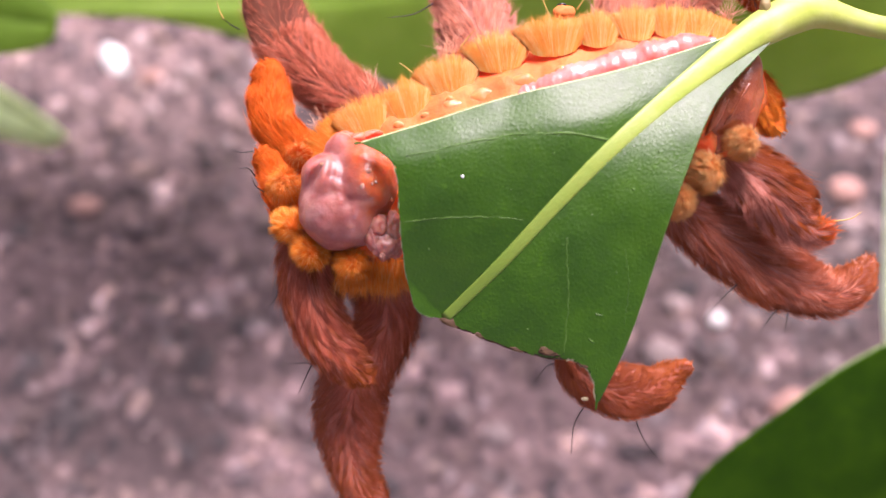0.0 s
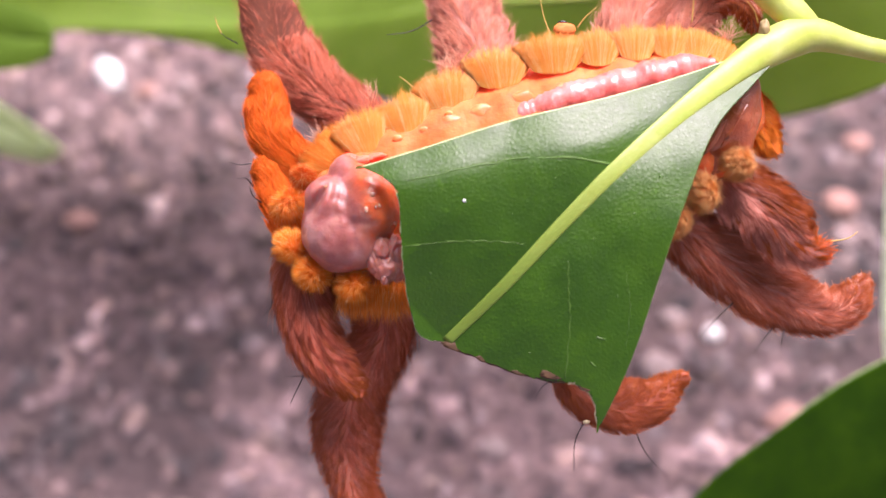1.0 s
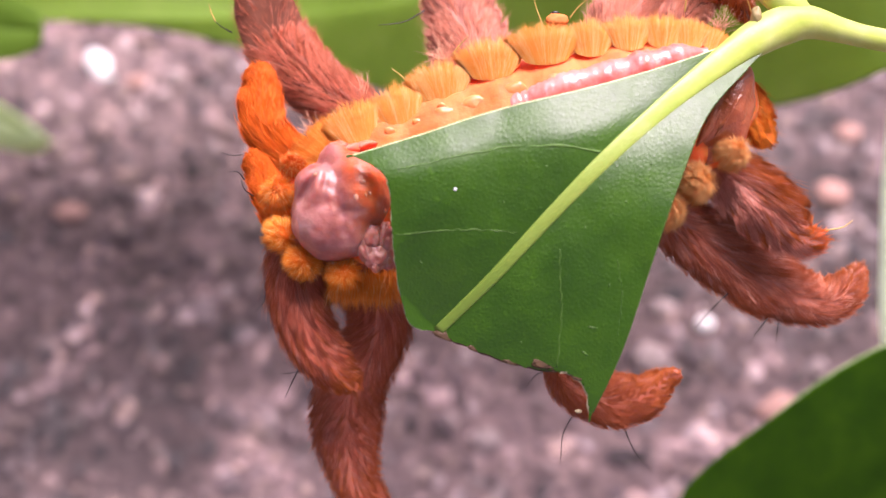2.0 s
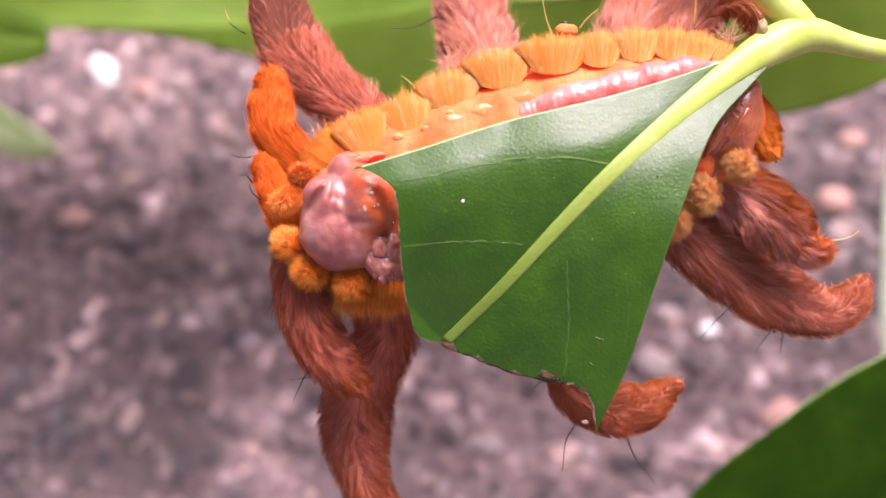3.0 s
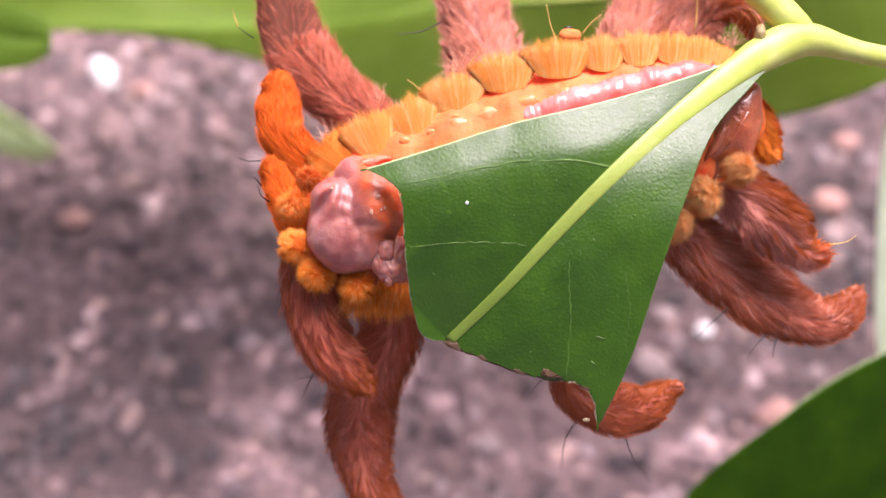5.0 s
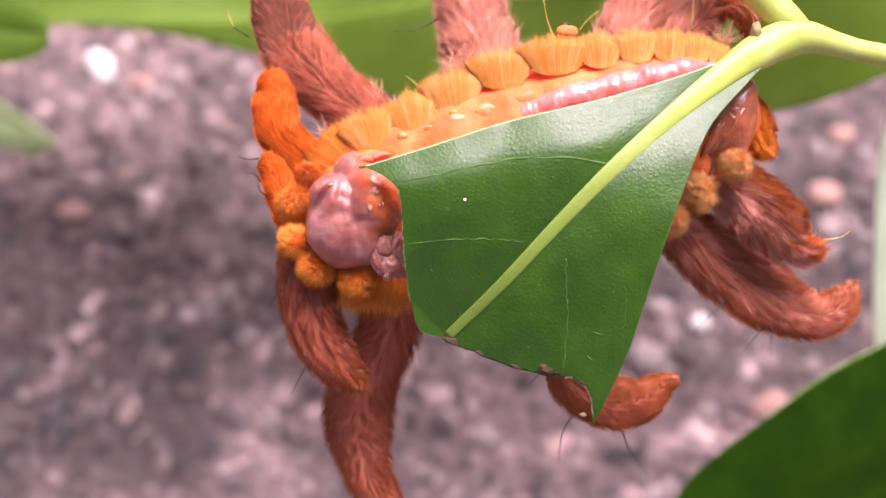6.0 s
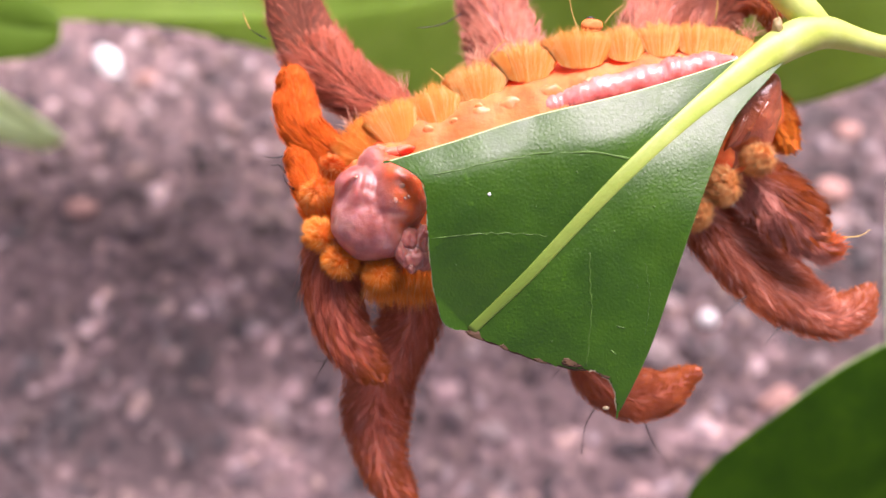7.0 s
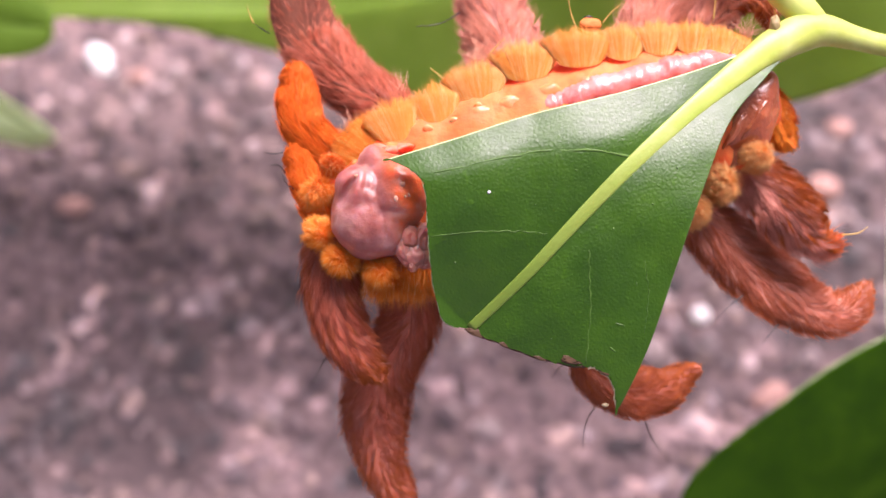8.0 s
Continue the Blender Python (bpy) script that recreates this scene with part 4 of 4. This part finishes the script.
def arms():
    big = "long flattened brown arm with combed hair"
    ARMS["top_a"] = arm("arm", [(676, 238, -6.0, 78), (622, 206, -6.5, 100), (566, 160, -7, 116), (523, 104, -7, 124), (501, 48, -7, 120), (490, -6, -7, 102), (486, -70, -7, 95), (496, -140, -6.5, 60), (510, -180, -6, 30)],
                        DARK, 9500, 11, label=big, bare=(0.40, 1.0), tip=0.5)
    ARMS["top_b"] = arm("arm", [(856, 160, -5.5, 136), (848, 105, -6, 136), (833, 52, -6.5, 124), (821, 0, -7, 118), (806, -60, -8, 108), (796, -140, -8, 60)], PINK, 9000, 12, label=big, length=(28, 52))
    ARMS["top_c"] = arm("arm", [(1108, 115, -5.5, 120), (1126, 70, -6, 128), (1160, 8, -7, 124), (1190, -60, -8, 90), (1210, -120, -8, 40)], PINK, 9000, 13, label=big, length=(28, 52))
    ARMS["top_d"] = arm("arm", [(1216, 112, -5, 66), (1226, 70, -5.2, 78), (1254, 36, -5.4, 62), (1290, 20, -5.2, 46), (1322, 34, -4.8, 42), (1338, 78, -4.4, 26)], (SKIN_DARK, FUR_PINK, FUR_MAUVE, FUR_TIP, FUR_ROSE), 7000, 14, label="short curled brown arm beside the twig", tip=0.55)
    ARMS["left_a"] = arm("arm", [(562, 322, -3.6, 56), (518, 290, -3.4, 80), (488, 248, -3.2, 82), (485, 206, -3.2, 82), (485, 174, -3.2, 66), (482, 152, -3.2, 50), (478, 139, -3.2, 34)], RUST, 8000, 15, label="bright rust-orange hairy arm", shag=40, length=(16, 30), stray=0.09, lock=7, rise=0.04)
    ARMS["left_b"] = arm("arm", [(530, 440, -3.4, 70), (504, 388, -3.2, 68), (484, 338, -3.2, 60), (470, 308, -3.2, 48), (461, 296, -3.2, 32)], RUST, 5500, 16, label="short rust-orange hairy arm", shag=40, length=(16, 30), stray=0.09, lock=7, rise=0.04)
    ARMS["low_a"] = arm("arm", [(548, 440, -3.2, 90), (544, 492, -2.9, 104), (547, 545, -2.6, 104), (560, 600, -2.4, 96), (584, 645, -2.3, 88), (614, 678, -2.2, 74), (640, 700, -2.2, 46), (653, 714, -2.2, 20)], DEEP, 9500, 17, label="short brown hairy arm under the head", shag=46, tip=0.3, length=(28, 52))
    ARMS["low_b"] = arm("arm", [(650, 480, -4.6, 140), (680, 548, -5.0, 122), (686, 606, -5.2, 112), (662, 660, -5.4, 114), (636, 708, -5.6, 126), (627, 756, -6, 129), (626, 800, -6, 124), (634, 846, -6, 98), (648, 888, -6, 86), (675, 930, -6, 66), (700, 960, -6, 30)], DEEP, 12000, 18, label=big, shag=66, tip=0.25, fringe_at=0.55)
    ARMS["low_c"] = arm("arm", [(1020, 590, -5.0, 70), (1000, 655, -4.8, 60), (1022, 712, -4.6, 78), (1068, 735, -4.4, 96), (1110, 740, -4.3, 96), (1145, 734, -4.2, 86), (1172, 716, -4.1, 58), (1192, 702, -4.0, 36), (1214, 695, -3.8, 22)], TIP, 9000, 19, label="curved brown arm behind the leaf's tip", length=(15, 27), shag=66, tip=0.3)
    ARMS["right_a"] = arm("arm", [(1180, 385, -4.8, 100), (1210, 425, -5.0, 110), (1256, 462, -5.2, 122), (1310, 498, -5.4, 134), (1360, 532, -5.4, 134), (1405, 556, -5.3, 112), (1442, 570, -5.2, 90), (1476, 570, -5.0, 82), (1504, 552, -4.9, 70), (1522, 528, -4.8, 46), (1530, 508, -4.8, 26)],
                          BROWN, 12000, 20, label=big, tip=0.2, fringe_at=0.6)
    ARMS["right_b"] = arm("arm", [(1275, 330, -4.0, 76), (1308, 352, -3.7, 92), (1342, 378, -3.4, 108), (1372, 406, -3.2, 112), (1402, 436, -3.1, 94), (1426, 456, -3.0, 64), (1448, 463, -2.9, 44), (1470, 455, -2.8, 24)], (SKIN_BROWN, FUR_MAUVE, FUR_TIP, FUR_RUST, FUR_MAUVE), 9000, 21, label="short brown hairy arm with an orange tip", tip=0.13, fringe_at=0.2, rim=-1, length=(30, 56))
    ARMS["right_c"] = arm("arm", [(1322, 182, -4.4, 36), (1336, 216, -4.2, 58), (1348, 250, -4.0, 66), (1362, 276, -4.0, 48), (1379, 292, -4.0, 18)], (SKIN_RUST, FUR_POM, FUR_RUST, FUR_POM, FUR_AMBER), 4500, 22, label="tiny orange-brown arm by the tail", length=(20, 36))


arms()


def fan(x, y, z, half, high, turn, count, seed, mat, pale, pad, label="", lean=0.0):
    """A brush of hairs grown from a rounded pad: a shell with a round foot, fanned out to a ragged upper edge.
    x, y: its middle; half: half its width; high: its height; turn: degrees anticlockwise from upright."""
    rng = np.random.default_rng(seed)
    a, b, dep = 1.14 * half * UNIT, 1.08 * high * UNIT, 0.26 * half * UNIT

    def shell(s, h, lift):
        e = np.sqrt(np.clip(1 - 0.94 * s * s, 0, 1))
        X = a * s * (0.88 + 0.22 * np.clip(h, 0, 1.4))
        Y = b * (-0.5 * e * (1 - h) + h * (0.5 - 0.30 * s * s))
        Z = dep * e * np.sin(np.pi * np.clip(0.14 + 0.64 * h, 0, 1)) + lift
        return np.stack([X, Y, Z], -1)

    A, J = 40, 11
    sg, hg = (q.ravel() for q in np.meshgrid(np.linspace(-1, 1, A), np.linspace(0, 1, J) ** 0.9 * 0.72, indexing="ij"))
    front = shell(sg, hg + 0.03, -0.05 * a) * (0.97, 1, 1)
    rear = front * (0.9, 0.9, -0.1) - np.array((0, 0, 0.02 * a))
    f, o = [], A * J
    for i in range(A - 1):
        for j in range(J - 1):
            q = i * J + j
            f += [(q, q + J, q + J + 1, q + 1), (o + q, o + q + 1, o + q + J + 1, o + q + J)]
        q = i * J
        f += [(q, o + q, o + q + J, q + J), (q + J - 1, q + 2 * J - 1, o + q + 2 * J - 1, o + q + J - 1)]
    core = np.vstack([front, rear])
    s = np.sin(rng.uniform(-1, 1, count) * 1.5)
    combs = rng.uniform(-1.02, 1.02, 46)
    own = np.argmin(np.abs(s[:, None] - combs), axis=1)
    high_by, tone = 0.06 * rng.normal(size=46), rng.random(46)
    h0 = rng.random(count) ** 1.8 * 0.6 - 0.05
    h1 = rng.uniform(0.74, 1.14, count) + high_by[own] + np.where(rng.random(count) < 0.2, rng.uniform(0.0, 0.22, count), 0)
    back = (rng.random(count) < 0.2) & (h0 > 0.25)
    up = rng.uniform(0.0, 0.24, count) ** 1.5 * a + 0.03 * a * tone[own]
    path = np.stack([shell(np.clip((s + q * 0.35 * (combs[own] - s)) * (0.66 + 0.34 * q ** 0.6) + 0.05 * q * rng.normal(size=count), -1.08, 1.08), h0 + (h1 - h0) * q, up * q) for q in (0, 0.35, 0.7, 1.0)], 1)
    path[back] *= (1, 1, -0.45)
    sv, sf = hairs(path, rng.uniform(0.22, 0.5, count) * UNIT)
    m = np.array(Matrix.Rotation(lean, 3, 'X') @ Matrix.Identity(3))
    spin = np.array(Matrix.Rotation(radians(turn), 3, 'Z'))
    v, f = joined([(core @ (spin @ m).T, f), (sv @ (spin @ m).T, sf)])
    return part("tuft", mesh_from("tuft", v, f, [pad, mat, pale], [0] * (len(f) - len(sf)) + hair_index(np.where(tone[own] + 0.25 * rng.normal(size=count) > 0.72, 2, 1), 4).tolist()), BUG, label, here(x, y, z))


def pom(x, y, z, rx, ry, turn, flow, count, seed, mat, pad, label, size=(0.45, 0.85)):
    """A rounded brush of short hairs that stand out from a fleshy knob and lean along flow (right, up, towards the lens), gathered in locks."""
    rng = np.random.default_rng(seed)
    r = np.array((rx, ry, 0.5 * (rx + ry))) * UNIT
    d = rng.normal(size=(count, 3))
    d[:, 2] = np.abs(d[:, 2]) - 0.3
    d /= np.linalg.norm(d, axis=1)[:, None]
    seedlings = rng.normal(size=(70, 3))
    seedlings[:, 2] = np.abs(seedlings[:, 2]) - 0.3
    seedlings /= np.linalg.norm(seedlings, axis=1)[:, None]
    near = seedlings[np.argmax(d @ seedlings.T, axis=1)]
    root = d * r * 0.56
    L = rng.uniform(*size, count)[:, None] * r.mean()
    way = d * (0.85, 0.85, 0.5) + np.array(flow) * 0.95 + 0.16 * rng.normal(size=(count, 3))
    way /= np.linalg.norm(way, axis=1)[:, None]
    pull = (near - d) * r.mean() * 0.8
    path = np.stack([root, root + way * L * 0.5 + pull * 0.35 + d * L * 0.12, root + way * L + pull * 0.7], 1)
    spin = np.array(Matrix.Rotation(radians(turn), 3, 'Z'))
    sv, sf = hairs(path, rng.uniform(0.24, 0.46, count) * UNIT)
    cv, cf = blob((0, 0, 0), tuple(r * 0.62), seed, 0.16, 5, 4)
    v, f = joined([(np.array(cv) @ spin.T, cf), (sv @ spin.T, sf)])
    return part("tuft", mesh_from("tuft", v, f, [pad, mat, FUR_CREAM], [0] * len(cf) + hair_index(np.where(rng.random(count) < 0.16, 2, 1), 3).tolist()), BUG, label, here(x, y, z))


def wisp(x, y, z, ang, spread, r, count, seed, mat, label):
    """A few loose hairs that splay from one place round the angle ang (degrees from upright, anticlockwise)."""
    rng = np.random.default_rng(seed)
    a = radians(ang) + radians(spread) * rng.uniform(-1, 1, count)
    L = r * UNIT * rng.uniform(0.5, 1.15, count)[:, None]
    way = np.stack([-np.sin(a), np.cos(a), 0.35 * rng.random(count)], 1)
    root = rng.normal(size=(count, 3)) * (0.2 * r * UNIT, 0.12 * r * UNIT, 0.1 * r * UNIT)
    bend = 0.25 * rng.normal(size=(count, 3)) * L
    sv, sf = hairs(np.stack([root, root + way * L * 0.5 + bend * 0.4, root + way * L + bend], 1), rng.uniform(0.4, 0.65, count) * UNIT)
    return part("wisp", mesh_from("wisp", sv, sf, [mat]), BUG, label, here(x, y, z))


POMS = []


def fringe(x0, x1, y, z, r, count, seed, label):
    """A hanging brush: hairs side by side from a short row of roots."""
    rng = np.random.default_rng(seed)
    g = rng.uniform(-1, 1, count)
    root = np.stack([g * (x1 - x0) / 2 * UNIT, rng.normal(size=count) * 7 * UNIT, rng.uniform(-0.3, 0.3, count) * r * UNIT * 0.5], 1)
    way = np.stack([0.28 * g + 0.08 * rng.normal(size=count) + 0.12 * np.sin(g * 9 + seed), np.full(count, -1.0), 0.25 * rng.normal(size=count) + 0.15], 1)
    L = r * UNIT * rng.uniform(0.5, 1.08, count)[:, None]
    v, f = hairs(np.stack([root, root + way * L * 0.5, root + way * L + 0.1 * L * rng.normal(size=(count, 3))], 1), rng.uniform(0.28, 0.5, count) * UNIT)
    return part("brush", mesh_from("brush", v, f, [FUR_POM, FUR_BUFF], hair_index(np.where(rng.random(count) < 0.2, 1, 0), 3)), BUG, label, here((x0 + x1) / 2, y, z))


def tufts():
    name = "fan of bright orange hairs"
    for i, (x, y, half, high, turn) in enumerate(((572, 292, 42, 62, 58), (604, 272, 46, 74, 40), (646, 248, 48, 76, 22), (722, 220, 46, 78, 14), (798, 178, 55, 76, 9), (886, 138, 56, 72, 6),
                                                  (982, 113, 60, 72, 3), (1062, 102, 44, 66, 0), (1128, 94, 40, 62, -2), (1188, 92, 38, 58, -4), (1238, 96, 32, 50, -10), (1280, 108, 26, 42, -24))):
        fan(x, y + 4, (-2.5 if 1 < i < 4 else -2.8) - 0.04 * (i % 2), half, high, turn, 2200, 40 + i, FUR_ORANGE if i > 1 else FUR_AMBER, FUR_CREAM if i > 1 else FUR_ORANGE, PAD_ORANGE, name, lean=-0.36)
    soft = "round orange hair tuft"
    for i, (x, y, rx, ry, turn, flow, z, m) in enumerate(((510, 380, 36, 32, 40, (-0.35, -0.5, 0.2), -1.8, FUR_AMBER), (536, 330, 25, 20, -30, (0.3, -0.2, 0.2), -1.8, FUR_RUST),
                                                          (514, 452, 30, 32, 30, (-0.2, 0.5, 0.2), -1.4, FUR_POM), (553, 500, 36, 30, -25, (0.1, -0.2, 0.3), -1.2, FUR_POM), (624, 522, 33, 30, 0, (0, -0.35, 0.3), -1.0, FUR_POM))):
        POMS.append(pom(x, y, z, rx, ry, turn, flow, 2000, 60 + i, m, SKIN_RUST if i < 2 else PAD_POM, soft))
    for i, x in enumerate(range(606, 716, 22)):
        POMS.append(fringe(x, x + 26, 528 + 4 * (i % 2), -1.9, 52 - 5 * (i % 3), 900, 70 + i, "short orange hair brush"))
    for i, (x, y, rx, ry, turn, flow) in enumerate(((1244, 358, 42, 34, -55, (-0.3, -0.75, 0.2)), (1308, 308, 33, 30, -30, (-0.3, -0.6, 0.3)), (1196, 408, 26, 36, -25, (0.4, -0.5, 0.2)))):
        pom(x, y, -2.4, rx, ry, turn, flow, 2600, 80 + i, FUR_BUFF, PAD_BUFF, "soft yellow-orange hair tuft", (0.5, 0.9))
    pale = "wisp of pale pink hairs"
    for i, (x, y, ang, sp, r, k) in enumerate(((1288, 92, 0, 75, 46, 60), (800, 134, 20, 80, 40, 40), (572, 262, 35, 50, 34, 26), (1066, 82, 20, 60, 34, 26), (660, 190, 10, 40, 34, 20), (916, 112, -30, 40, 26, 18))):
        wisp(x, y, -3.3, ang, sp, r, k, 90 + i, FUR_PALE, pale)
    v, f = blob((0, 0, 0), (22 * UNIT, 13 * UNIT, 12 * UNIT), 3, 0.25, 2, 3)
    k = part("knob", mesh_from("knob", v, f, [plain("cream_knob", (0.72, 0.19, 0.035), 0.75)]), BUG, "small cream knob with a dark tip", here(1004, 72, -3.2))
    part("knob_tip", mesh_from("knob_tip", *blob((-4 * UNIT, 14 * UNIT, 0), (9 * UNIT, 4 * UNIT, 5 * UNIT), 1, 0.1, 2, 2), [BLACK]), k, "dark tip")


tufts()


def bristles():
    """Long single hairs, each fixed to the arm that bears it."""
    for who, m, rows in (
            ("right_a", BLACK, [(1300, 552), (1270, 580), (1238, 615)]), ("right_a", BLACK, [(1366, 600), (1348, 622), (1334, 642)]), ("right_a", BLACK, [(1386, 604), (1382, 622), (1380, 642)]),
            ("low_c", BLACK, [(1110, 780), (1128, 825), (1162, 870)]), ("low_c", BLACK, [(1030, 755), (1006, 795), (999, 850)]), ("low_c", BLACK, [(985, 690), (960, 692), (940, 716)]),
            ("low_a", BLACK, [(492, 535), (486, 562), (472, 580)]), ("low_a", BLACK, [(512, 590), (503, 600), (500, 612)]), ("low_a", BLACK, [(555, 668), (540, 700), (527, 730)]),
            ("low_b", BLACK, [(572, 686), (545, 684), (512, 687)]), ("left_a", BLACK, [(450, 297), (430, 298), (411, 291)]), ("left_b", BLACK, [(467, 374), (452, 362), (446, 346)]),
            ("left_b", BLACK, [(452, 345), (440, 331), (424, 331)]), ("top_a", BLACK, [(440, 78), (424, 68), (412, 58)]), ("top_a", YELLOW, [(412, 58), (405, 40), (402, 26)]),
            ("top_b", BLACK, [(772, 50), (735, 69), (691, 74)]), ("right_b", YELLOW, [(1464, 446), (1500, 441), (1519, 429)]),
            ("", YELLOW, [(976, 74), (967, 48), (961, 16)]), ("", YELLOW, [(1026, 68), (1040, 50), (1060, 33)]), ("", YELLOW, [(738, 175), (726, 163), (712, 153)]),
            ("", YELLOW, [(820, 128), (835, 110), (848, 97)]), ("", YELLOW, [(1228, 60), (1231, 30), (1231, 2)]), ("", YELLOW, [(1345, 62), (1338, 40), (1325, 22)])):
        host = ARMS[who] if who else BUG
        z = -3.0 if who.startswith(("low_a", "left", "right_b")) or not who else -5.2
        base = host.location if who else Vector((0, 0, 0))
        r = spline([(x, y, z + 0.2 * i, 3.2 - 1.0 * i) for i, (x, y) in enumerate(rows)], 14)
        p = rel(r) - np.array(base)
        v, f = tube(p, r[:, 3] * UNIT / 2, r[:, 3] * UNIT / 2, 5)
        part("bristle", mesh_from("bristle", v, f, [m]), host, "long thin bristle")


bristles()


# ---- larger stones bedded in the concrete ----
def bedded_stones():
    rng = np.random.default_rng(21)
    shapes = [mesh_from("stone", *blob((0, 0, 0), (1.0, 0.72, 0.42), 50 + i, 0.3, 1.6, 2), [STONE]) for i in range(8)]
    for i in range(280):
        ob = new("stone", shapes[i % 8])
        ob.parent = FLOOR
        k = 0.0007 + 0.0010 * rng.random() ** 2
        ob.location = (rng.uniform(-0.062, 0.062), rng.uniform(0.005, 0.125), k * 0.16)
        ob.rotation_euler = (rng.uniform(-0.2, 0.2), rng.uniform(-0.2, 0.2), rng.uniform(0, 6.28))
        ob.scale = (k, k, k)


bedded_stones()


# ---- what moves ----
TIMES = (0, 0.5, 1, 2.5, 3, 3.5, 4, 4.5, 6, 6.5, 7, 7.5, 8)


def motions():
    crawl = [(0, -0.00006, -0.00028, 1.51), (0.5, -0.00025, 0.00014, 0.62), (1, -0.00021, 0.00008, 0.20), (2.5, -0.00008, -0.00012, 0.51), (3, -0.00009, 0.00005, -0.59),
             (3.5, 0, 0, 0), (4, 0.00005, 0.00004, -0.19), (4.5, 0.00005, 0.00002, -0.36), (6, 0.00003, 0.00007, -0.59), (6.5, 0.00011, 0.00014, -0.40),
             (7, 0.00019, 0.00018, -0.79), (7.5, 0.00033, 0.00014, -0.67), (8, 0.00023, 0.00011, -0.64)]
    walk(BUG, [(t, REF @ Matrix.Translation(HOME) @ pose(x, y, 0, 0, 0, a)) for t, x, y, a in crawl])
    swing = {
        "top_a": (1.7, 4.0, 3.4, 1.3, 0.8, 0, 0.7, 0.5, 2.0, 5.8, 5.8, 5.2, 3.6),
        "top_b": (-1.0, 1.9, 1.4, -0.3, -1.4, 0, -0.2, -1.1, -0.1, 2.1, 2.1, 1.6, 1.6),
        "left_a": (2.0, 4.7, 3.8, 1.1, 0.7, 0, 0.7, 1.1, 3.6, 8.5, 8.5, 8.1, 5.3),
        "low_a": (-1.5, -0.2, -2.1, -1.2, -0.2, 0, -0.9, 0.1, -3.2, -4.3, -4.6, -5.2, -5.3),
        "low_b": (-4.0, -2.8, -2.1, 1.0, 2.0, 0, 0.1, 0.7, 1.4, 0.8, -0.6, -0.9, -1.0),
        "low_c": (-0.9, 4.6, 3.6, -0.5, 0.7, 0, -1.3, -1.7, -0.9, -1.1, -0.7, -1.5, -0.5),
        "right_a": (-0.9, -0.2, 0.3, 0.7, 1.3, 0, -0.7, -1.6, -2.6, -6.6, -6.7, -6.8, -6.2),
        "right_b": (-1.9, -3.1, -0.5, 0.4, 1.9, 0, -0.2, 0.1, 0.6, -1.7, -1.7, -1.8, -1.7),
    }
    drift = (-0.14, -0.22, -0.17, -0.07, -0.02, 0, -0.03, -0.02, -0.12, -0.29, -0.28, -0.25, -0.17)   # millimetres
    for who, turns in swing.items():
        ob = ARMS[who]
        home = ob.location.copy()
        slip = {"top_a": [(d, 0) for d in drift], "right_a": [(0, 0)] * 8 + [(-d, -d) for d in drift[8:]]}.get(who, [(0, 0)] * 13)
        roll = [0] * 8 + [-5, -12, -13, -13, -12] if who == "right_a" else [0] * 13      # about its own length, in degrees
        walk(ob, [(t, Matrix.Translation(home) @ pose(x * 0.001, y * 0.001, 0, 0.92 * b, -0.39 * b, a)) for t, a, b, (x, y) in zip(TIMES, turns, roll, slip)])
    nod = ((-0.15, 0.54), (-0.15, -0.09), (0.15, 0), (-0.03, 0.33), (0.06, -0.03), (0, 0), (0.03, -0.03), (0, -0.06), (0.03, -0.09), (0, -0.09), (-0.06, -0.12), (-0.12, 0), (-0.06, -0.06))
    for ob in [HEAD] + POMS:
        home = ob.location.copy()
        walk(ob, [(t, Matrix.Translation(home) @ pose(x * 0.001, y * 0.001, 0)) for t, (x, y) in zip(TIMES, nod)])
    sway = (-0.5, 0.05, -0.15, 0.43, 0.08, 0.1, 0.13, 0, 0.42, 0.46, 0.51, 0.65, 1.25)
    walk(EDGE_LEAF, [(t, REF @ pose(x * 0.001, 0, 0)) for t, x in zip(TIMES, sway)])


motions()
